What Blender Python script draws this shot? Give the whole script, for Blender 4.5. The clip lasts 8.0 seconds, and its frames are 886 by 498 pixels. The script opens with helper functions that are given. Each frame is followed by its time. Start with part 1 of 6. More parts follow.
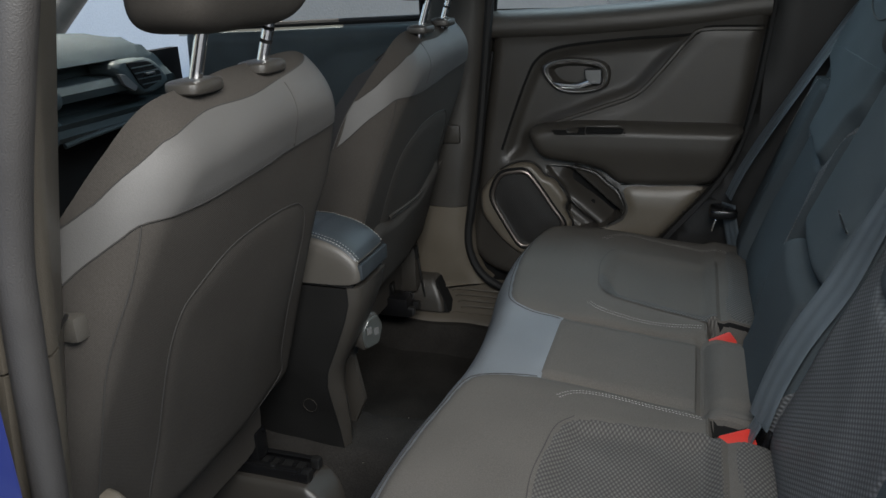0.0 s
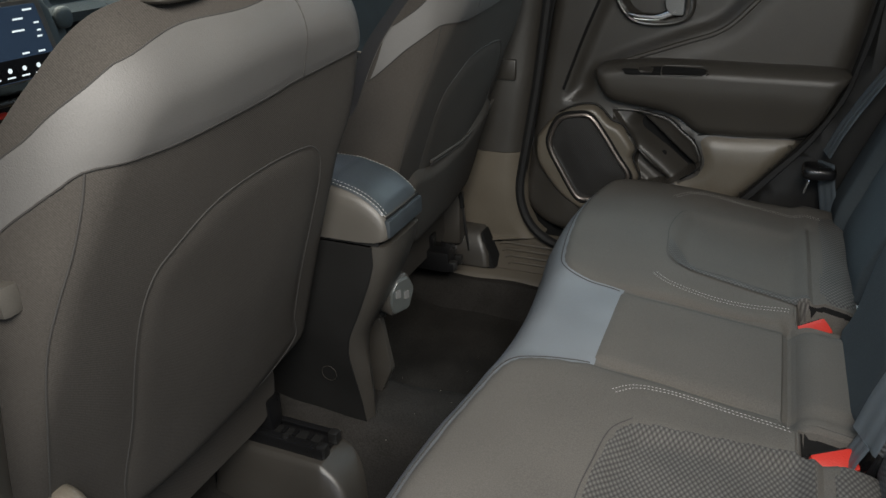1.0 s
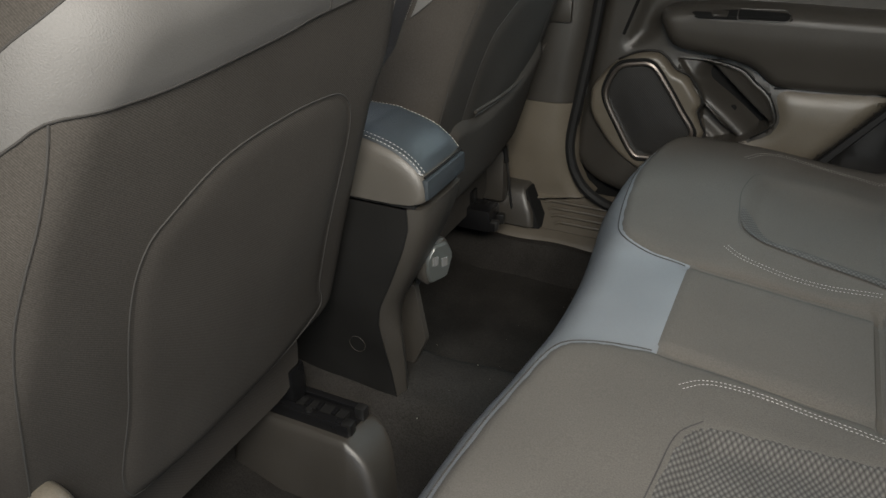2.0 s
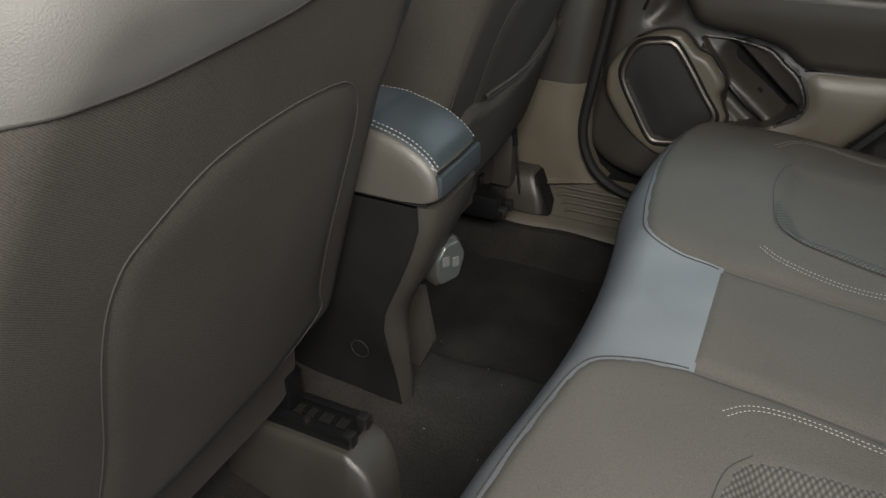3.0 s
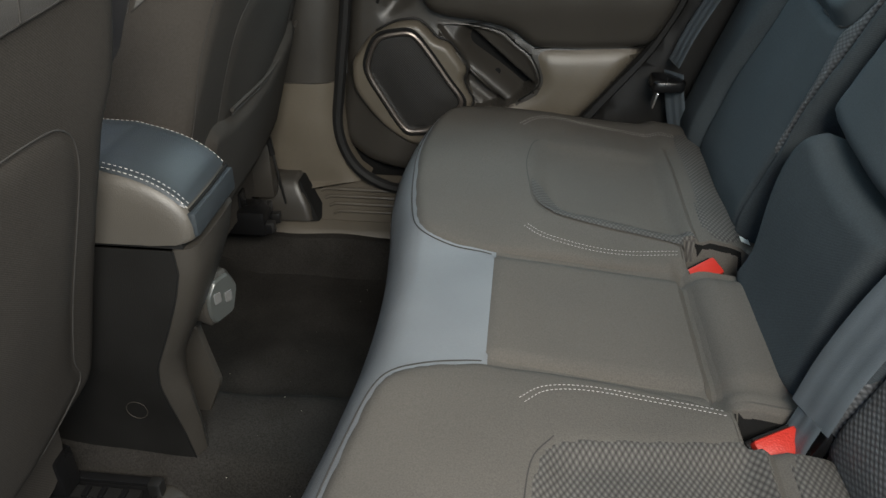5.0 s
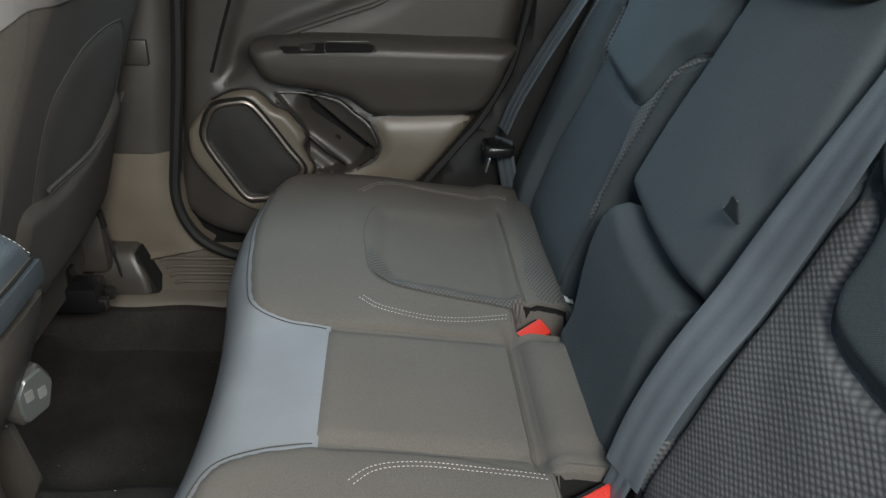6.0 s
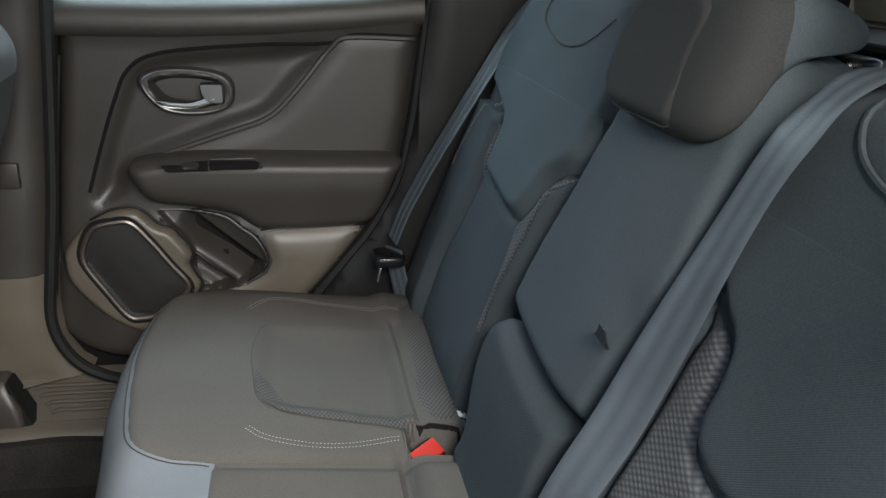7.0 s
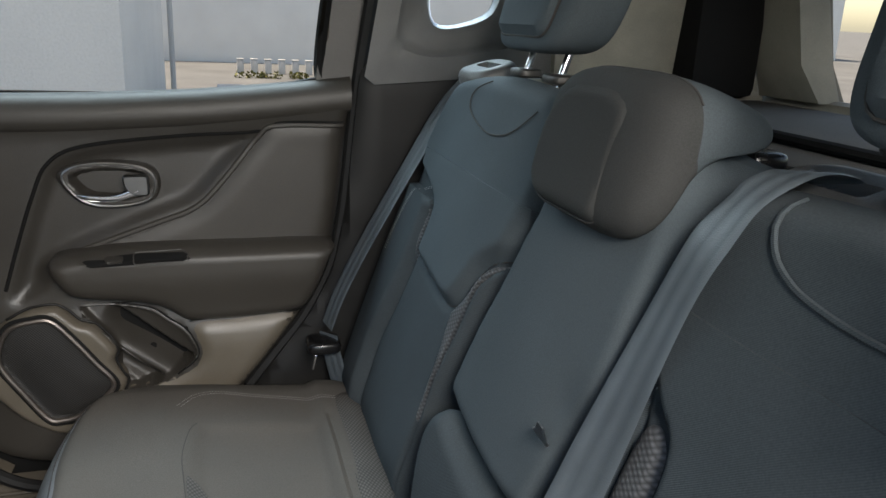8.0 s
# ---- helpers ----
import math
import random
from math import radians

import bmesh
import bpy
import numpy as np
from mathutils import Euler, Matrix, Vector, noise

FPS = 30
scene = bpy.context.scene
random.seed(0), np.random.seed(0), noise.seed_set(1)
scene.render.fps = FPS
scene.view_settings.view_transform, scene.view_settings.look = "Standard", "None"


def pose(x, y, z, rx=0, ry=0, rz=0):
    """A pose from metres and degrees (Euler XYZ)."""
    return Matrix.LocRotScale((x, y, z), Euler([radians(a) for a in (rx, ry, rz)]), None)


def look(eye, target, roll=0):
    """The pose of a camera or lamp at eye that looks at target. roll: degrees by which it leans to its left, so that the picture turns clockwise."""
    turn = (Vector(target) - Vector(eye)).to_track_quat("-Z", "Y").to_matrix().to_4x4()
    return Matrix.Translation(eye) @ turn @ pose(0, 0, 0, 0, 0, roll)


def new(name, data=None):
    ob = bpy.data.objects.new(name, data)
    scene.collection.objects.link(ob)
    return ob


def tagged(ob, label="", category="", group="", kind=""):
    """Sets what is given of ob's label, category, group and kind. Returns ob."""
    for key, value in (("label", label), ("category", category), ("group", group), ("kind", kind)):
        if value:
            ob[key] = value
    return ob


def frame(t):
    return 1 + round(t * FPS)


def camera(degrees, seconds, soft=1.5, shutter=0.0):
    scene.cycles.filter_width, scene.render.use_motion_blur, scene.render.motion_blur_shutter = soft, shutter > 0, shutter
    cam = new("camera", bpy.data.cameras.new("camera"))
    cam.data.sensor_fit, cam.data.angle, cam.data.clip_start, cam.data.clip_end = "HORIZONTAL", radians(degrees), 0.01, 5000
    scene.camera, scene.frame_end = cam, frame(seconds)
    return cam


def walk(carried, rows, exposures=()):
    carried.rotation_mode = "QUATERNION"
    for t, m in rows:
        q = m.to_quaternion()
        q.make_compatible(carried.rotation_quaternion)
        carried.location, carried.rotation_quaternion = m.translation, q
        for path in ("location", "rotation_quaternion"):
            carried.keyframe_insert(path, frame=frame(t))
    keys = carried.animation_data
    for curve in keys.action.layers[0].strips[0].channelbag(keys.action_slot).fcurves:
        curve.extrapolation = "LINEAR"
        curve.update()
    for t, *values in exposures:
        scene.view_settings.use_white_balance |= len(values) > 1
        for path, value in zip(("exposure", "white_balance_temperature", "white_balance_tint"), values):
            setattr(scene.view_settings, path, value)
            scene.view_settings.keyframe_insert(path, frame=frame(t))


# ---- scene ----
cam = camera(61.0, 8.0)
PATH = [
    (0, (0.038, -1.107, 1.061), (-0.556, 0.671, 0.362), -2.1),
    (0.5, (0.012, -0.998, 1.037), (-0.64, 0.729, 0.266), -1.4),
    (1, (-0.004, -0.931, 1.019), (-0.713, 0.737, 0.173), -1.2),
    (1.5, (-0.027, -0.873, 1.0), (-0.79, 0.733, 0.084), -1.0),
    (3, (-0.123, -0.751, 0.975), (-0.859, 0.793, -0.062), 0.0),
    (3.5, (-0.141, -0.714, 0.971), (-0.782, 0.859, -0.084), -0.6),
    (4, (-0.148, -0.698, 0.972), (-0.654, 0.912, -0.101), -1.3),
    (5.3, (-0.117, -0.708, 0.996), (-0.191, 0.995, -0.049), 0.8),
    (5.5, (-0.107, -0.708, 1.007), (-0.115, 1.007, -0.022), 1.3),
    (6, (-0.081, -0.699, 1.024), (0.078, 1.053, 0.073), 3.1),
    (6.5, (-0.063, -0.691, 1.054), (0.235, 1.094, 0.201), 3.9),
    (7, (-0.05, -0.682, 1.071), (0.348, 1.133, 0.33), 3.5),
    (7.5, (-0.048, -0.674, 1.089), (0.44, 1.153, 0.439), 3.1),
    (8, (-0.045, -0.668, 1.106), (0.522, 1.16, 0.527), 2.7),
]
EXPOSURES = [(0, 2.12, 6380, 7), (0.5, 2.22, 6480, 7), (1.5, 2.5, 6900, 7), (4, 2.62, 6950, 6), (5.5, 2.8, 6750, 6), (6.5, 3.0, 6620, 7), (8, 3.0, 6750, 9)]
walk(cam, [(t, look(eye, target, roll)) for t, eye, target, roll in PATH], EXPOSURES)

# ---- light ----
world = bpy.data.worlds.new("sky")
scene.world = world
world.use_nodes = True
wn = world.node_tree.nodes
sky = wn.new("ShaderNodeTexSky")
sky.sky_type, sky.sun_disc = "NISHITA", False
sky.sun_elevation, sky.sun_rotation = radians(80), radians(270)
wn["Background"].inputs["Strength"].default_value = 0.066
world.node_tree.links.new(sky.outputs[0], wn["Background"].inputs["Color"])
sun = new("sun", bpy.data.lights.new("sun", "SUN"))
sun.data.energy, sun.data.angle, sun.data.color = 2.6, radians(0.6), (1.0, 0.93, 0.84)
sun.matrix_world = look((-1.76, 0, 10), (0, 0, 0))
door_light = new("door_opening_light", bpy.data.lights.new("door_opening_light", "AREA"))
door_light.data.shape, door_light.data.size, door_light.data.size_y = "RECTANGLE", 0.8, 0.35
door_light.data.energy, door_light.data.color = 9.0, (1.0, 0.96, 0.92)
door_light.matrix_world = look((0.22, -1.16, 1.52), (-0.12, 0.3, 0.66))
window_light = new("far_window_light", bpy.data.lights.new("far_window_light", "AREA"))
window_light.data.shape, window_light.data.size, window_light.data.size_y = "RECTANGLE", 1.3, 0.22
window_light.data.energy, window_light.data.color = 2.6, (0.6, 0.82, 1.0)
window_light.matrix_world = look((0.0, 0.98, 1.5), (0.03, 0.5, 0.9))


# ---- materials ----
def mat(name, base, rough=0.6, metal=0.0, spec=0.5, grain=0.0, grain_size=0.002, mottle=0.15, mottle_size=0.08, sheen=0.0, weave=None, emit=0.0, coat=0.0):
    """A plain surface with a large mottle, a fine grain and, if wanted, a woven or embossed relief."""
    m = bpy.data.materials.new(name)
    m.use_nodes = True
    nt = m.node_tree
    n, lk = nt.nodes, nt.links.new
    b = n["Principled BSDF"]
    b.inputs["Roughness"].default_value = rough
    b.inputs["Metallic"].default_value = metal
    b.inputs["Specular IOR Level"].default_value = spec
    b.inputs["Sheen Weight"].default_value = sheen
    b.inputs["Sheen Roughness"].default_value = 0.6
    b.inputs["Coat Weight"].default_value = coat
    tc = n.new("ShaderNodeTexCoord")
    big = n.new("ShaderNodeTexNoise")
    big.inputs["Scale"].default_value = 1 / mottle_size
    big.inputs["Detail"].default_value = 5
    lk(tc.outputs["Object"], big.inputs["Vector"])
    fine = n.new("ShaderNodeTexNoise")
    fine.inputs["Scale"].default_value = 1 / grain_size
    fine.inputs["Detail"].default_value = 2
    lk(tc.outputs["Object"], fine.inputs["Vector"])
    ramp = n.new("ShaderNodeMapRange")
    ramp.inputs["From Min"].default_value, ramp.inputs["From Max"].default_value = 0.3, 0.7
    ramp.inputs["To Min"].default_value, ramp.inputs["To Max"].default_value = 1 - mottle, 1 + mottle
    lk(big.outputs["Fac"], ramp.inputs["Value"])
    ramp2 = n.new("ShaderNodeMapRange")
    ramp2.inputs["From Min"].default_value, ramp2.inputs["From Max"].default_value = 0.3, 0.7
    ramp2.inputs["To Min"].default_value, ramp2.inputs["To Max"].default_value = 1 - min(grain, 0.5), 1 + min(grain, 0.5)
    lk(fine.outputs["Fac"], ramp2.inputs["Value"])
    mul = n.new("ShaderNodeMath")
    mul.operation = "MULTIPLY"
    lk(ramp.outputs[0], mul.inputs[0])
    lk(ramp2.outputs[0], mul.inputs[1])
    mix = n.new("ShaderNodeVectorMath")
    mix.operation = "SCALE"
    mix.inputs[0].default_value = base
    lk(mul.outputs[0], mix.inputs["Scale"])
    height = fine.outputs["Fac"]
    dist = grain_size * 0.5
    if weave:
        kind, size = weave[:2]
        flat = n.new("ShaderNodeMapping")
        if kind == "hex":
            k = weave[3] if len(weave) > 3 else 1.0
            flat.inputs["Scale"].default_value = {"x": (0, k, 1), "y": (k, 0, 1), "z": (1, k, 0)}[weave[2]]
            flat.inputs["Rotation"].default_value[{"x": 0, "y": 1, "z": 2}[weave[2]]] = radians(45)
        lk(tc.outputs["Object"], flat.inputs["Vector"])
        v = n.new("ShaderNodeTexVoronoi" if kind == "hex" else "ShaderNodeTexWave")
        if kind == "hex":
            v.inputs["Scale"].default_value = 1 / size
            v.inputs["Randomness"].default_value = 0.0
            lk(flat.outputs[0], v.inputs["Vector"])
            height, dist = v.outputs["Distance"], size * 0.5
        else:
            v.inputs["Scale"].default_value = 0.314 / size
            v.inputs["Distortion"].default_value = 0.4
            v.bands_direction = "DIAGONAL"
            lk(tc.outputs["Object"], v.inputs["Vector"])
            height, dist = v.outputs["Fac"], size * 0.2
        dk = n.new("ShaderNodeMapRange")
        dk.inputs["From Max"].default_value = 0.6 if kind == "hex" else 1.0
        dk.inputs["To Min"].default_value, dk.inputs["To Max"].default_value = (1.35, 0.35) if kind == "hex" else (0.88, 1.09)
        lk(height, dk.inputs["Value"])
        mul2 = n.new("ShaderNodeMath")
        mul2.operation = "MULTIPLY"
        lk(mul.outputs[0], mul2.inputs[0])
        lk(dk.outputs[0], mul2.inputs[1])
        lk(mul2.outputs[0], mix.inputs["Scale"])
    lk(mix.outputs[0], b.inputs["Base Color"])
    rr = n.new("ShaderNodeMapRange")
    rr.inputs["To Min"].default_value, rr.inputs["To Max"].default_value = max(rough - 0.1, 0.02), min(rough + 0.1, 1)
    lk(big.outputs["Fac"], rr.inputs["Value"])
    lk(rr.outputs[0], b.inputs["Roughness"])
    if grain or weave:
        bump = n.new("ShaderNodeBump")
        bump.inputs["Strength"].default_value = 0.5
        bump.inputs["Distance"].default_value = dist
        bump.invert = bool(weave) and weave[0] == "hex"
        lk(height, bump.inputs["Height"])
        lk(bump.outputs[0], b.inputs["Normal"])
    if emit:
        b.inputs["Emission Color"].default_value = (*base, 1)
        b.inputs["Emission Strength"].default_value = emit
    return m


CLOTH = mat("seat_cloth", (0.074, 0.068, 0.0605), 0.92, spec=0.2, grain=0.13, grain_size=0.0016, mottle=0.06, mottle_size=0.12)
# blue sky light on the backrest and restraints is mixed into these two colours
CLOTH_SKYLIT = mat("sky_tinted_cloth", (0.05, 0.061, 0.067), 0.85, spec=0.15, grain=0.12, grain_size=0.0014, mottle=0.06, mottle_size=0.12)
CLOTH_RIB = mat("sky_tinted_ribbed_cloth", (0.038, 0.0455, 0.05), 0.9, spec=0.12, grain=0.12, mottle=0.07, weave=("rib", 0.0013))
SILL = mat("sill_plastic", (0.066, 0.057, 0.045), 0.4, spec=0.5, grain=0.1, grain_size=0.0013, mottle=0.1)
CLOTH_BACK = mat("ribbed_cloth", (0.041, 0.037, 0.033), 0.95, spec=0.1, grain=0.16, grain_size=0.0014, mottle=0.08, weave=("rib", 0.0013))
# darker copy of the restraint cloth, for the front out of the sky light
PADCLOTH = mat("shaded_restraint_cloth", (0.031, 0.0315, 0.0305), 0.9, spec=0.15, grain=0.14, grain_size=0.0013, mottle=0.06)
MESH = mat("embossed_cloth", (0.08, 0.075, 0.069), 0.8, spec=0.3, weave=("hex", 0.0042, "z", 0.62))
MESH_BACK = mat("embossed_back_cloth", (0.085, 0.087, 0.09), 0.55, spec=0.45, weave=("hex", 0.0044, "x", 0.62))
BAND = mat("grey_band_vinyl", (0.074, 0.071, 0.068), 0.55, spec=0.35, grain=0.06, grain_size=0.0012, mottle=0.05)
VINYL = mat("grey_vinyl", (0.12, 0.126, 0.134), 0.5, spec=0.35, grain=0.06, grain_size=0.0012, mottle=0.06)
LEATHER = mat("black_leatherette", (0.022, 0.027, 0.031), 0.40, spec=0.55, grain=0.08, grain_size=0.0014)
PLASTIC = mat("black_grained_plastic", (0.031, 0.028, 0.0242), 0.40, spec=0.5, grain=0.12, grain_size=0.0013, mottle=0.08)
# trim colour darkened to hold the shade of parts turned from the light
DARKTRIM = mat("shade_black_trim", (0.009, 0.0087, 0.0083), 0.5, spec=0.25, grain=0.1, grain_size=0.0013)
WEATHER = mat("grey_door_seal", (0.03, 0.028, 0.027), 0.5, spec=0.4, grain=0.02, grain_size=0.0015)
LIDM = mat("lid_side_plastic", (0.058, 0.053, 0.046), 0.45, spec=0.45, grain=0.1, grain_size=0.0012, mottle=0.08)
SOFT = mat("soft_door_trim", (0.037, 0.0333, 0.0285), 0.45, spec=0.45, grain=0.1, grain_size=0.0012, mottle=0.08)
TAUPE = mat("taupe_plastic", (0.095, 0.082, 0.064), 0.38, spec=0.5, grain=0.1, grain_size=0.0013, mottle=0.08)
GLOSS = mat("gloss_black_plastic", (0.006, 0.006, 0.0065), 0.28, spec=0.5, mottle=0.05)
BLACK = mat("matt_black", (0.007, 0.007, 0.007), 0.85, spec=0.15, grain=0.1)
GRILLE = mat("speaker_mesh", (0.016, 0.015, 0.014), 0.6, spec=0.4, weave=("hex", 0.0034, "y"))
CARPET = mat("carpet", (0.018, 0.0168, 0.0155), 0.98, spec=0.03, grain=0.32, grain_size=0.0022, mottle=0.3, mottle_size=0.12)
STITCH = mat("thread", (0.4, 0.385, 0.36), 0.8, mottle=0.1)
SEAM = mat("seam_shadow_thread", (0.024, 0.022, 0.02), 0.9, mottle=0.1)
CHROME = mat("chrome", (0.75, 0.75, 0.76), 0.16, metal=1.0, mottle=0.04)
SATIN = mat("satin_silver", (0.45, 0.44, 0.43), 0.35, metal=1.0, mottle=0.05)
STEEL = mat("dark_steel", (0.09, 0.09, 0.09), 0.35, metal=0.9, mottle=0.2)
SPKRIM = mat("dull_rim", (0.16, 0.14, 0.125), 0.4, metal=0.8, mottle=0.1)
PADM = mat("brushed_lever_metal", (0.15, 0.15, 0.148), 0.32, metal=1.0, mottle=0.05)
RED = mat("red_plastic", (0.38, 0.02, 0.012), 0.42, mottle=0.06, grain=0.03)
WEB = mat("seat_belt_webbing", (0.066, 0.079, 0.089), 0.42, spec=0.6, grain=0.05, grain_size=0.0012)
# grey trim; on the quarter light surround the grey stands for reflected window light
GREYTRIM = mat("grey_trim_and_sheen", (0.1, 0.1, 0.098), 0.38, spec=0.5, grain=0.08, grain_size=0.0013)
LINER = mat("headliner", (0.3, 0.285, 0.26), 0.95, spec=0.1, grain=0.1, grain_size=0.003)
PALE = mat("pale_pillar_trim", (0.22, 0.21, 0.175), 0.7, spec=0.3, grain=0.1, grain_size=0.0015)
PAINT = mat("blue_car_paint", (0.012, 0.02, 0.11), 0.25, spec=0.5, coat=0.8, mottle=0.04)
RUBBER = mat("rubber_seal", (0.009, 0.009, 0.009), 0.65, spec=0.25, grain=0.1)
TAG = mat("white_tag", (0.55, 0.55, 0.53), 0.7, mottle=0.05)
SCREEN = mat("display_screen", (0.012, 0.02, 0.034), 0.15, mottle=0.1, emit=0.25)
ICON = mat("display_icons", (0.55, 0.62, 0.66), 0.4, emit=0.22, mottle=0.02)
AMBER = mat("amber_mark", (0.7, 0.42, 0.03), 0.5, mottle=0.02)
ASPHALT = mat("asphalt", (0.098, 0.099, 0.1), 0.9, grain=0.3, grain_size=0.02, mottle=0.25, mottle_size=1.5)
RENDERED = mat("white_render", (0.72, 0.71, 0.69), 0.85, grain=0.04, grain_size=0.03, mottle=0.05, mottle_size=1.2)
GREYBOX = mat("grey_sheet", (0.46, 0.46, 0.455), 0.7, grain=0.03, mottle=0.08, mottle_size=0.6)
HEDGE = mat("hedge", (0.13, 0.13, 0.035), 0.9, grain=0.4, grain_size=0.05, mottle=0.4, mottle_size=0.2)

GLASS = bpy.data.materials.new("window_glass")
GLASS.use_nodes = True
gb = GLASS.node_tree.nodes["Principled BSDF"]
gb.inputs["Base Color"].default_value = (0.23, 0.197, 0.153, 1)
gb.inputs["Roughness"].default_value = 0.01
gb.inputs["IOR"].default_value = 1.05
gb.inputs["Transmission Weight"].default_value = 1.0
CLEAR = bpy.data.materials.new("clear_plastic")
CLEAR.use_nodes = True
gb = CLEAR.node_tree.nodes["Principled BSDF"]
gb.inputs["Base Color"].default_value = (0.12, 0.13, 0.125, 1)
gb.inputs["Roughness"].default_value = 0.3
gb.inputs["Transmission Weight"].default_value = 0.6


# ---- building helpers ----
def mesh_ob(name, verts, faces, material, sharp=40):
    me = bpy.data.meshes.new(name)
    me.from_pydata([tuple(map(float, v)) for v in verts], [], [tuple(map(int, f)) for f in faces])
    me.materials.append(material)
    me.polygons.foreach_set("use_smooth", [True] * len(me.polygons))
    if sharp:
        me.set_sharp_from_angle(angle=radians(sharp))
    me.update()
    return new(name, me)


def thing(name, base, label, category, group="", kind=""):
    e = new(name)
    e.empty_display_size = 0.05
    e.location = base
    return tagged(e, label, category, group, kind)


def part(name, geo, material, parent=None, label="", sharp=40):
    """geo: (verts, faces) in world metres, or a bmesh; linked as one mesh under its parent."""
    if isinstance(geo, bmesh.types.BMesh):
        geo.verts.index_update()
        geo = ([v.co.copy() for v in geo.verts], [[v.index for v in f.verts] for f in geo.faces])
    ob = mesh_ob(name, geo[0], geo[1], material, sharp)
    if parent:
        ob.parent = parent
        if parent.type == "EMPTY":
            ob.matrix_parent_inverse = Matrix.Translation(parent.location).inverted()
    return tagged(ob, label)


def join(*geos):
    verts, faces = [], []
    for v, f in geos:
        k = len(verts)
        verts += [tuple(map(float, p)) for p in v]
        faces += [[i + k for i in g] for g in f]
    return verts, faces


def curve(pts, closed=False, n=8):
    """A smooth line through pts (Catmull-Rom), as an array."""
    p = np.array(pts, float)
    m = len(p)
    out = []
    for i in range(m if closed else m - 1):
        if closed:
            a, b, c, d = p[i - 1], p[i], p[(i + 1) % m], p[(i + 2) % m]
        else:
            b, c = p[i], p[i + 1]
            a = p[i - 1] if i else 2 * b - c
            d = p[i + 2] if i + 2 < m else 2 * c - b
        for k in range(n):
            t = k / n
            out.append(0.5 * (2 * b + (c - a) * t + (2 * a - 5 * b + 4 * c - d) * t * t + (3 * b - a - 3 * c + d) * t**3))
    if not closed:
        out.append(p[-1])
    return np.array(out)


def rounded(pts, r, n=5):
    """A closed polygon with its corners rounded by r."""
    p = np.array(pts, float)
    out = []
    for i in range(len(p)):
        a, b, c = p[i - 1], p[i], p[(i + 1) % len(p)]
        ra = min(r, np.linalg.norm(a - b) * 0.45)
        rc = min(r, np.linalg.norm(c - b) * 0.45)
        s, e = b + (a - b) / np.linalg.norm(a - b) * ra, b + (c - b) / np.linalg.norm(c - b) * rc
        for k in range(n + 1):
            t = k / n
            out.append((1 - t) ** 2 * s + 2 * t * (1 - t) * b + t * t * e)
    return np.array(out)


def even(path, step, closed=False):
    """The path resampled at even steps."""
    p = np.array(path, float)
    if closed:
        p = np.vstack([p, p[:1]])
    s = np.r_[0, np.cumsum(np.linalg.norm(np.diff(p, axis=0), axis=1))]
    k = max(int(s[-1] / step), 2)
    q = np.linspace(0, s[-1], k + 1)
    if closed:
        q = q[:-1]
    return np.stack([np.interp(q, s, p[:, j]) for j in range(p.shape[1])], 1)


def clip(poly, axis, at, keep_above):
    out = []
    sg = 1 if keep_above else -1
    for i in range(len(poly)):
        a, b = poly[i - 1], poly[i]
        da, db = sg * (a[axis] - at), sg * (b[axis] - at)
        if (da >= 0) != (db >= 0):
            t = da / (da - db)
            q = [a[0] + (b[0] - a[0]) * t, a[1] + (b[1] - a[1]) * t]
            q[axis] = at
            out.append(tuple(q))
        if db >= 0:
            out.append(b)
    return out


def clip_convex(poly, outline):
    """The part of a polygon inside a convex outline."""
    a = np.array(outline, float)
    if np.sum(a[:, 0] * np.roll(a[:, 1], -1) - np.roll(a[:, 0], -1) * a[:, 1]) < 0:
        a = a[::-1]
    p = [np.array(q, float) for q in poly]
    for s, e in zip(a, np.roll(a, -1, 0)):
        n = np.array((s[1] - e[1], e[0] - s[0]))
        out = []
        for i in range(len(p)):
            u, v = p[i - 1], p[i]
            du, dv = (u - s) @ n, (v - s) @ n
            if (du >= 0) != (dv >= 0):
                out.append(u + (v - u) * du / (du - dv))
            if dv >= 0:
                out.append(v)
        p = out
        if len(p) < 3:
            break
    return np.array(p)


def sheet(outline, step):
    """The inside of a closed outline cut into cells of about step: flat points and faces."""
    poly = [tuple(map(float, q)) for q in outline]
    a = np.array(poly)
    if np.sum(a[:, 0] * np.roll(a[:, 1], -1) - np.roll(a[:, 0], -1) * a[:, 1]) < 0:
        poly = poly[::-1]
    lo, hi = a.min(0), a.max(0)
    nx, ny = [max(int(math.ceil((hi[k] - lo[k]) / step)), 1) for k in (0, 1)]
    xs, ys = np.linspace(lo[0], hi[0], nx + 1), np.linspace(lo[1], hi[1], ny + 1)
    seen, pts, faces = {}, [], []
    for i in range(nx):
        col = poly
        if i:
            col = clip(col, 0, xs[i], True)
        if i < nx - 1:
            col = clip(col, 0, xs[i + 1], False)
        if len(col) < 3:
            continue
        cy = [q[1] for q in col]
        for j in range(ny):
            if ys[j + 1] < min(cy) - 1e-9 or ys[j] > max(cy) + 1e-9:
                continue
            cell = col
            if j:
                cell = clip(cell, 1, ys[j], True)
            if j < ny - 1:
                cell = clip(cell, 1, ys[j + 1], False)
            ids = []
            for q in cell:
                key = (round(q[0] * 2e4), round(q[1] * 2e4))
                if key not in seen:
                    seen[key] = len(pts)
                    pts.append(q)
                if not ids or ids[-1] != seen[key]:
                    ids.append(seen[key])
            if len(ids) > 1 and ids[0] == ids[-1]:
                ids.pop()
            if len(set(ids)) >= 3 and len(set(ids)) == len(ids):
                faces.append(ids)
    return np.array(pts), faces


